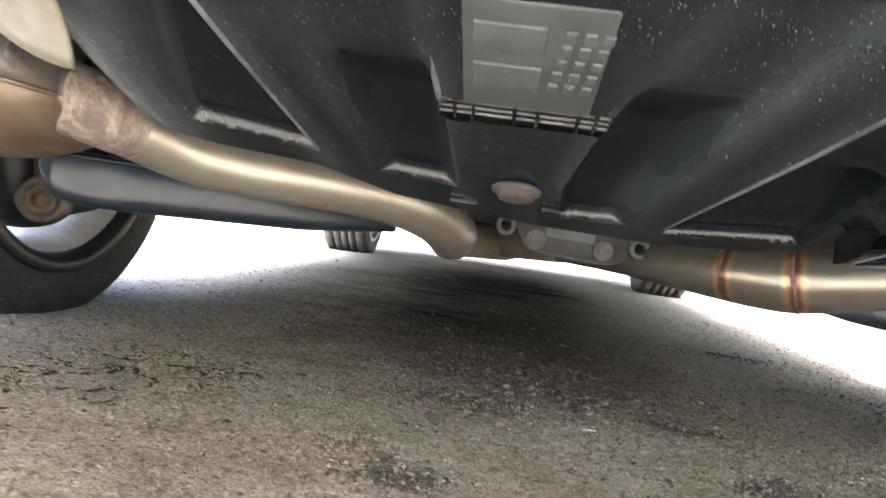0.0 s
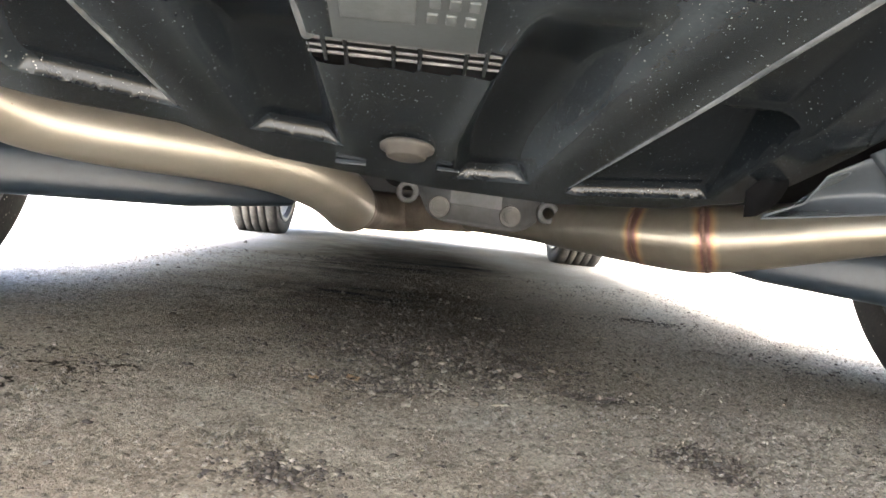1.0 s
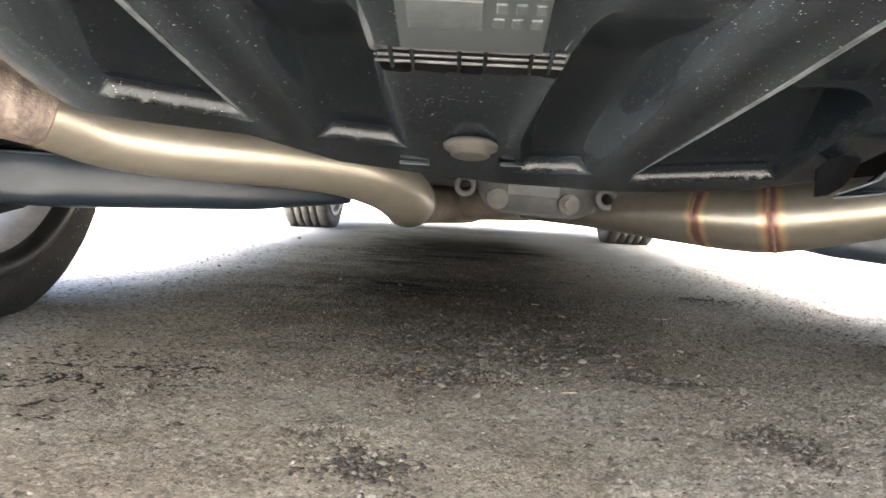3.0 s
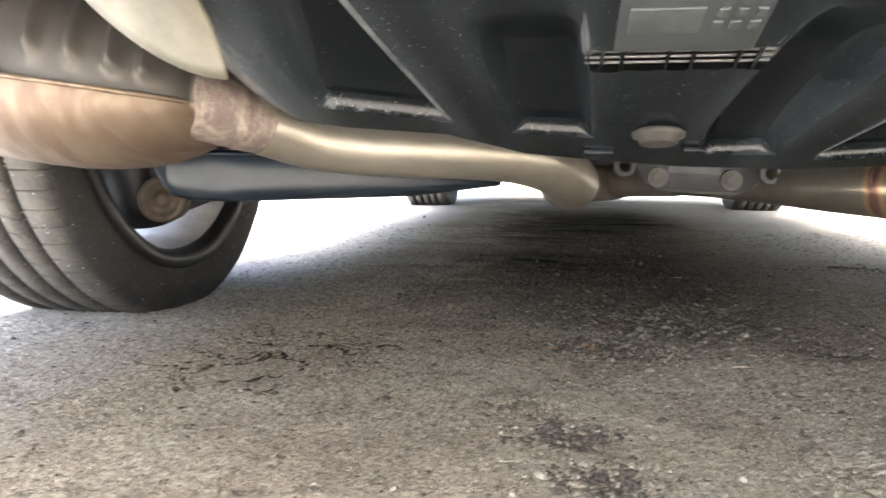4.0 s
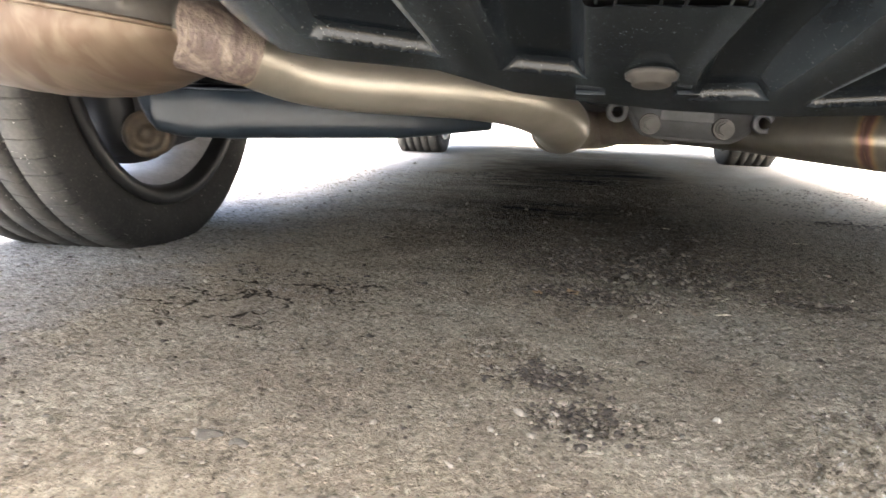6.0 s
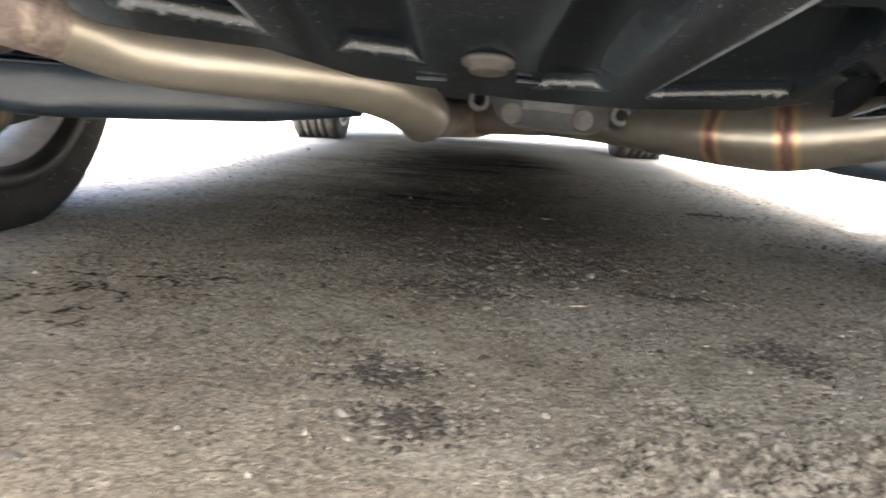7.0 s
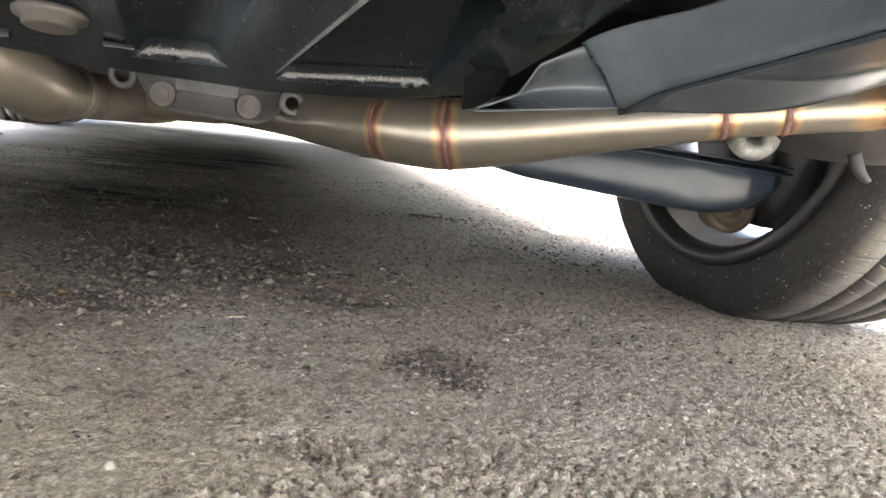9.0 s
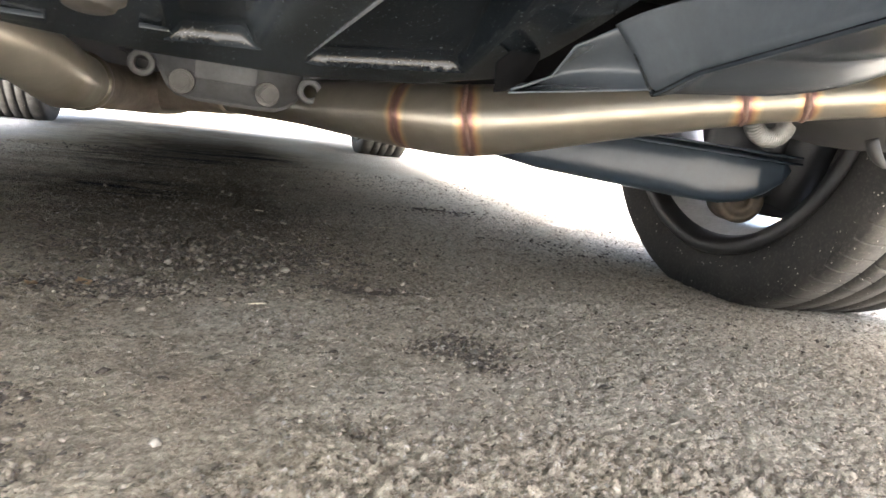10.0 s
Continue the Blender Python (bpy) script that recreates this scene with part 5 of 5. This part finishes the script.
def lay(name, bm, material, x, y, turn, label, category, sink=0.3, group=""):
    lo = min(v.co.z for v in bm.verts)
    hi = max(v.co.z for v in bm.verts)
    me = bpy.data.meshes.new(name)
    bm.to_mesh(me)
    bm.free()
    me.materials.append(material)
    ob = new(name, me)
    ob.matrix_basis = pose(x, y, float(ground_z(x, y)) - lo - (hi - lo) * sink, 0, 0, turn)
    return tagged(ob, label, category, group)


def leaf_bm(size, curl):
    bm = bmesh.new()
    n = 10
    rows = []
    for i in range(n + 1):
        t = i / n
        w = size * 0.38 * math.sin(math.pi * min(1, t * 1.03)) ** 0.8
        row = []
        for k in range(-2, 3):
            x = w * k / 2 * (1 + 0.12 * math.sin(i * 2.3 + k))
            row.append(bm.verts.new((x, size * (t - 0.5), curl * (abs(k) / 2) ** 2 + curl * 1.2 * (t - 0.4) ** 2 + 0.0008 * math.sin(i + k * 2))))
        rows.append(row)
    for i in range(n):
        for k in range(4):
            bm.faces.new((rows[i][k], rows[i][k + 1], rows[i + 1][k + 1], rows[i + 1][k]))
    bmesh.ops.solidify(bm, geom=list(bm.faces), thickness=0.0006)
    return bm


def straw_bm(length, r, bend):
    bm = bmesh.new()
    n, seg = 8, 6
    rows = []
    for i in range(n + 1):
        t = i / n - 0.5
        c = Vector((t * length, bend * (t * t) * 4, r + 0.002 * (1 - 4 * t * t)))
        rr = r * (1 - 0.5 * abs(t))
        rows.append([bm.verts.new(c + Vector((0, rr * math.cos(2 * math.pi * k / seg), rr * math.sin(2 * math.pi * k / seg)))) for k in range(seg)])
    for i in range(n):
        for k in range(seg):
            bm.faces.new((rows[i][k], rows[i][(k + 1) % seg], rows[i + 1][(k + 1) % seg], rows[i + 1][k]))
    bm.faces.new(rows[0][::-1])
    bm.faces.new(rows[-1])
    return bm


def shards(name, pos, rad, flat, material, label, seed, faces="octa", sit=-0.05):
    """Many small broken stones in one mesh: pos (n, 2), rad (n,)."""
    rng = np.random.RandomState(seed)
    n = len(rad)
    base = np.array([(1, 0, 0), (0, 1, 0), (-1, 0, 0), (0, -1, 0), (0, 0, 1), (0, 0, -1)], float)
    tri = np.array([(0, 1, 4), (1, 2, 4), (2, 3, 4), (3, 0, 4), (1, 0, 5), (2, 1, 5), (3, 2, 5), (0, 3, 5)])
    if faces == "block":
        base = np.array([(1, 0.2, 0.2), (0.4, 1, -0.1), (-0.6, 0.8, 0.2), (-1, -0.3, -0.1), (-0.2, -1, 0.2), (0.7, -0.7, -0.1), (0.4, 0.1, 1), (-0.4, 0.3, 0.9), (-0.1, -0.5, 0.95), (0, 0, -1)], float)
        tri = np.array([(0, 1, 6), (1, 2, 7), (1, 7, 6), (2, 3, 7), (3, 8, 7), (3, 4, 8), (4, 5, 8), (5, 6, 8), (5, 0, 6), (6, 7, 8), (1, 0, 9), (2, 1, 9), (3, 2, 9), (4, 3, 9), (5, 4, 9), (0, 5, 9)])
    k = len(base)
    V = base[None] * (1 + 0.35 * (rng.rand(n, k, 3) - 0.5))
    V = V * np.stack([rng.uniform(0.7, 1.35, n), rng.uniform(0.7, 1.2, n), flat * rng.uniform(0.6, 1.3, n)], -1)[:, None]
    a = rng.rand(n) * 2 * np.pi
    ca, sa = np.cos(a), np.sin(a)
    tx = rng.normal(0, 0.25, n)
    X = V[..., 0] * ca[:, None] - V[..., 1] * sa[:, None]
    Y = V[..., 0] * sa[:, None] + V[..., 1] * ca[:, None]
    Z = V[..., 2] + X * tx[:, None]
    r = rad[:, None]
    P = np.stack([X * r + pos[:, :1], Y * r + pos[:, 1:2], Z * r + (ground_z(pos[:, 0], pos[:, 1]) + rad * flat * sit)[:, None]], -1)
    F = (tri[None] + (np.arange(n) * k)[:, None, None]).reshape(-1, 3)
    me = bpy.data.meshes.new(name)
    me.vertices.add(n * k)
    me.vertices.foreach_set("co", P.reshape(-1))
    me.loops.add(F.size)
    me.loops.foreach_set("vertex_index", F.reshape(-1).astype(np.int32))
    me.polygons.add(len(F))
    me.polygons.foreach_set("loop_start", np.arange(len(F)) * 3)
    me.update(calc_edges=True)
    me.materials.append(material)
    return tagged(new(name, me), label, "gravel", kind="stuff")


def build_gravel():
    rng = np.random.RandomState(5)
    # fine grit everywhere near the path, coarser and denser towards the car's right rear
    n = 90000
    y = 0.36 * (2.6 / 0.36) ** rng.rand(n)
    x = rng.uniform(-0.5, 0.5, n) * (0.9 + 1.1 * np.minimum(y, 1.3)) + 0.1
    clump = lattice(x * 9, y * 9, 11) * 0.6 + lattice(x * 31, y * 31, 12) * 0.4
    right = sm((x - 0.02 + 0.25 * (lattice(x * 5, y * 5, 13) - 0.5)) / 0.25) * sm((1.25 - y) / 0.5)
    keep = rng.rand(n) < 0.25 + 0.5 * clump + 0.45 * right
    x, y, clump, right = x[keep], y[keep], clump[keep], right[keep]
    r = (0.0009 + 0.0010 * rng.gamma(1.2, 0.75, len(x))) * (0.75 + 0.4 * y) * (1 + 0.45 * right)
    shards("fine_gravel", np.stack([x, y], -1), np.minimum(r, 0.005), 0.55, GRAVEL, "fine grey-brown gravel loose on the asphalt", 21)
    n = 26000
    y = 0.36 * (2.6 / 0.36) ** rng.rand(n)
    x = rng.uniform(-0.5, 0.5, n) * (0.9 + 1.1 * np.minimum(y, 1.3)) + 0.1
    right = sm((x - 0.0 + 0.25 * (lattice(x * 5, y * 5, 13) - 0.5)) / 0.3)
    strip = np.exp(-((x - 0.05) / 0.16) ** 2) * sm((y - 0.7) / 0.3)
    near = sm((0.62 - y) / 0.2) * sm((x + 0.05) / 0.2)
    keep = rng.rand(n) < 0.06 + 0.2 * right * lattice(x * 12, y * 12, 15) + 0.95 * strip * lattice(x * 14, y * 14, 16) + 0.3 * near
    x, y = x[keep], y[keep]
    for cx, cy, sx, sy, m in ((-0.079, 0.642, 0.03, 0.02, 130), (-0.03, 0.935, 0.06, 0.03, 220), (-0.05, 0.553, 0.03, 0.025, 170), (0.235, 0.965, 0.05, 0.015, 110), (0.295, 0.745, 0.03, 0.025, 160), (0.06, 1.12, 0.12, 0.1, 500), (0.33, 0.55, 0.1, 0.05, 260)):
        x, y = np.append(x, rng.normal(cx, sx, m)), np.append(y, rng.normal(cy, sy, m))
    strip = np.exp(-((x - 0.05) / 0.2) ** 2) * sm((y - 0.75) / 0.25)
    r = (0.0012 + 0.0010 * rng.gamma(1.3, 0.6, len(x))) * (1 + 0.7 * strip)
    shards("coarse_gravel", np.stack([x, y], -1), np.minimum(r, 0.0075), 0.65, COARSE, "coarser broken gravel on the asphalt", 22, "block", 0.35)
    # dark flakes of damp litter in clumps
    P, R = [], []
    for cx, cy, sx, sy, m in ((-0.079, 0.642, 0.022, 0.018, 150), (-0.02, 0.932, 0.05, 0.02, 260), (-0.05, 0.553, 0.02, 0.018, 120), (0.237, 0.964, 0.035, 0.01, 120), (0.29, 0.765, 0.022, 0.014, 120),
                              (0.30, 0.72, 0.012, 0.02, 70), (0.06, 1.12, 0.13, 0.09, 900), (0.02, 1.4, 0.14, 0.14, 700), (0.56, 1.75, 0.08, 0.03, 90), (0.62, 1.4, 0.1, 0.04, 110), (0.70, 1.30, 0.06, 0.03, 60),
                              (-0.15, 2.6, 0.16, 0.05, 160), (0.55, 0.85, 0.12, 0.06, 70), (-0.39, 0.92, 0.07, 0.02, 60), (0.2, 1.0, 0.4, 0.4, 420)):
        P.append(np.stack([rng.normal(cx, sx, m * 4), rng.normal(cy, sy, m * 4)], -1))
        R.append((0.0009 + 0.0013 * rng.gamma(1.2, 0.7, m * 4)) * (1.0 + 0.5 * min(1.0, max(0.0, cy - 0.7))))
    shards("litter", np.vstack(P), np.minimum(np.concatenate(R), 0.006), 0.4, DEBRIS, "dark damp flakes of leaf litter", 23, "octa", 0.5)


build_gravel()

lay("leaf", leaf_bm(0.021, 0.003), LEAF, -0.052, 0.944, 40, "small dry tan leaf on dark litter", "leaf", 0.0)
lay("leaf", leaf_bm(0.012, 0.002), LEAF, -0.095, 0.925, 80, "scrap of reddish dry leaf on the asphalt", "leaf", 0.0)
lay("straw", straw_bm(0.02, 0.0012, 0.004), STICK, 0.117, 0.884, 10, "pale curved straw on the gravel", "straw", 0.1)
lay("straw", straw_bm(0.045, 0.0012, 0.003), STICK, 0.135, 1.56, -5, "pale straw on the dark asphalt", "straw", 0.1)
lay("straw", straw_bm(0.05, 0.0011, 0.002), STICK, 0.36, 1.45, 3, "thin pale straw on the asphalt", "straw", 0.1)
lay("twig", straw_bm(0.11, 0.002, 0.012), DEBRIS, 0.53, 1.77, -12, "thin dark twig on the asphalt", "twig", 0.1)
lay("twig", straw_bm(0.07, 0.0018, 0.006), DEBRIS, 0.245, 0.968, -6, "short dark twig among litter", "twig", 0.1)
for i, (x, y, r, f) in enumerate(((0.099, 0.513, 0.0075, 0.9), (-0.231, 0.606, 0.0075, 0.7), (-0.13, 0.675, 0.006, 0.6), (-0.413, 0.468, 0.007, 0.7), (0.07, 2.16, 0.018, 0.6), (0.59, 1.728, 0.017, 0.6),
                                  (-0.66, 2.9, 0.02, 0.8), (-0.158, 0.716, 0.008, 0.6), (-0.075, 0.62, 0.007, 0.6), (0.24, 0.945, 0.007, 0.6), (0.302, 0.752, 0.011, 0.4), (0.165, 0.565, 0.007, 0.6),
                                  (0.33, 0.62, 0.006, 0.7), (-0.045, 0.535, 0.009, 0.5), (0.02, 0.54, 0.008, 0.5), (0.40, 0.62, 0.006, 0.6))):
    lay("stone", chip(40 + i, r * 0.6, f), STONE, x, y, 37 * i, "pale broken stone on the asphalt", "stone", 0.3, "loose stones")
for i, (x, y, r) in enumerate(((-0.295, 0.468, 0.016), (-0.272, 0.462, 0.011), (-0.312, 0.46, 0.009))):
    lay("stone", chip(80 + i, r, 0.28), STONE, x, y, 50 * i, "flat cream stone pressed into the asphalt", "stone", 0.4, "loose stones")
lay("bark_chip", chip(91, 0.008, 0.35), DEBRIS, 0.744, 0.797, 20, "dark chip of bark on the asphalt", "bark chip", 0.2)
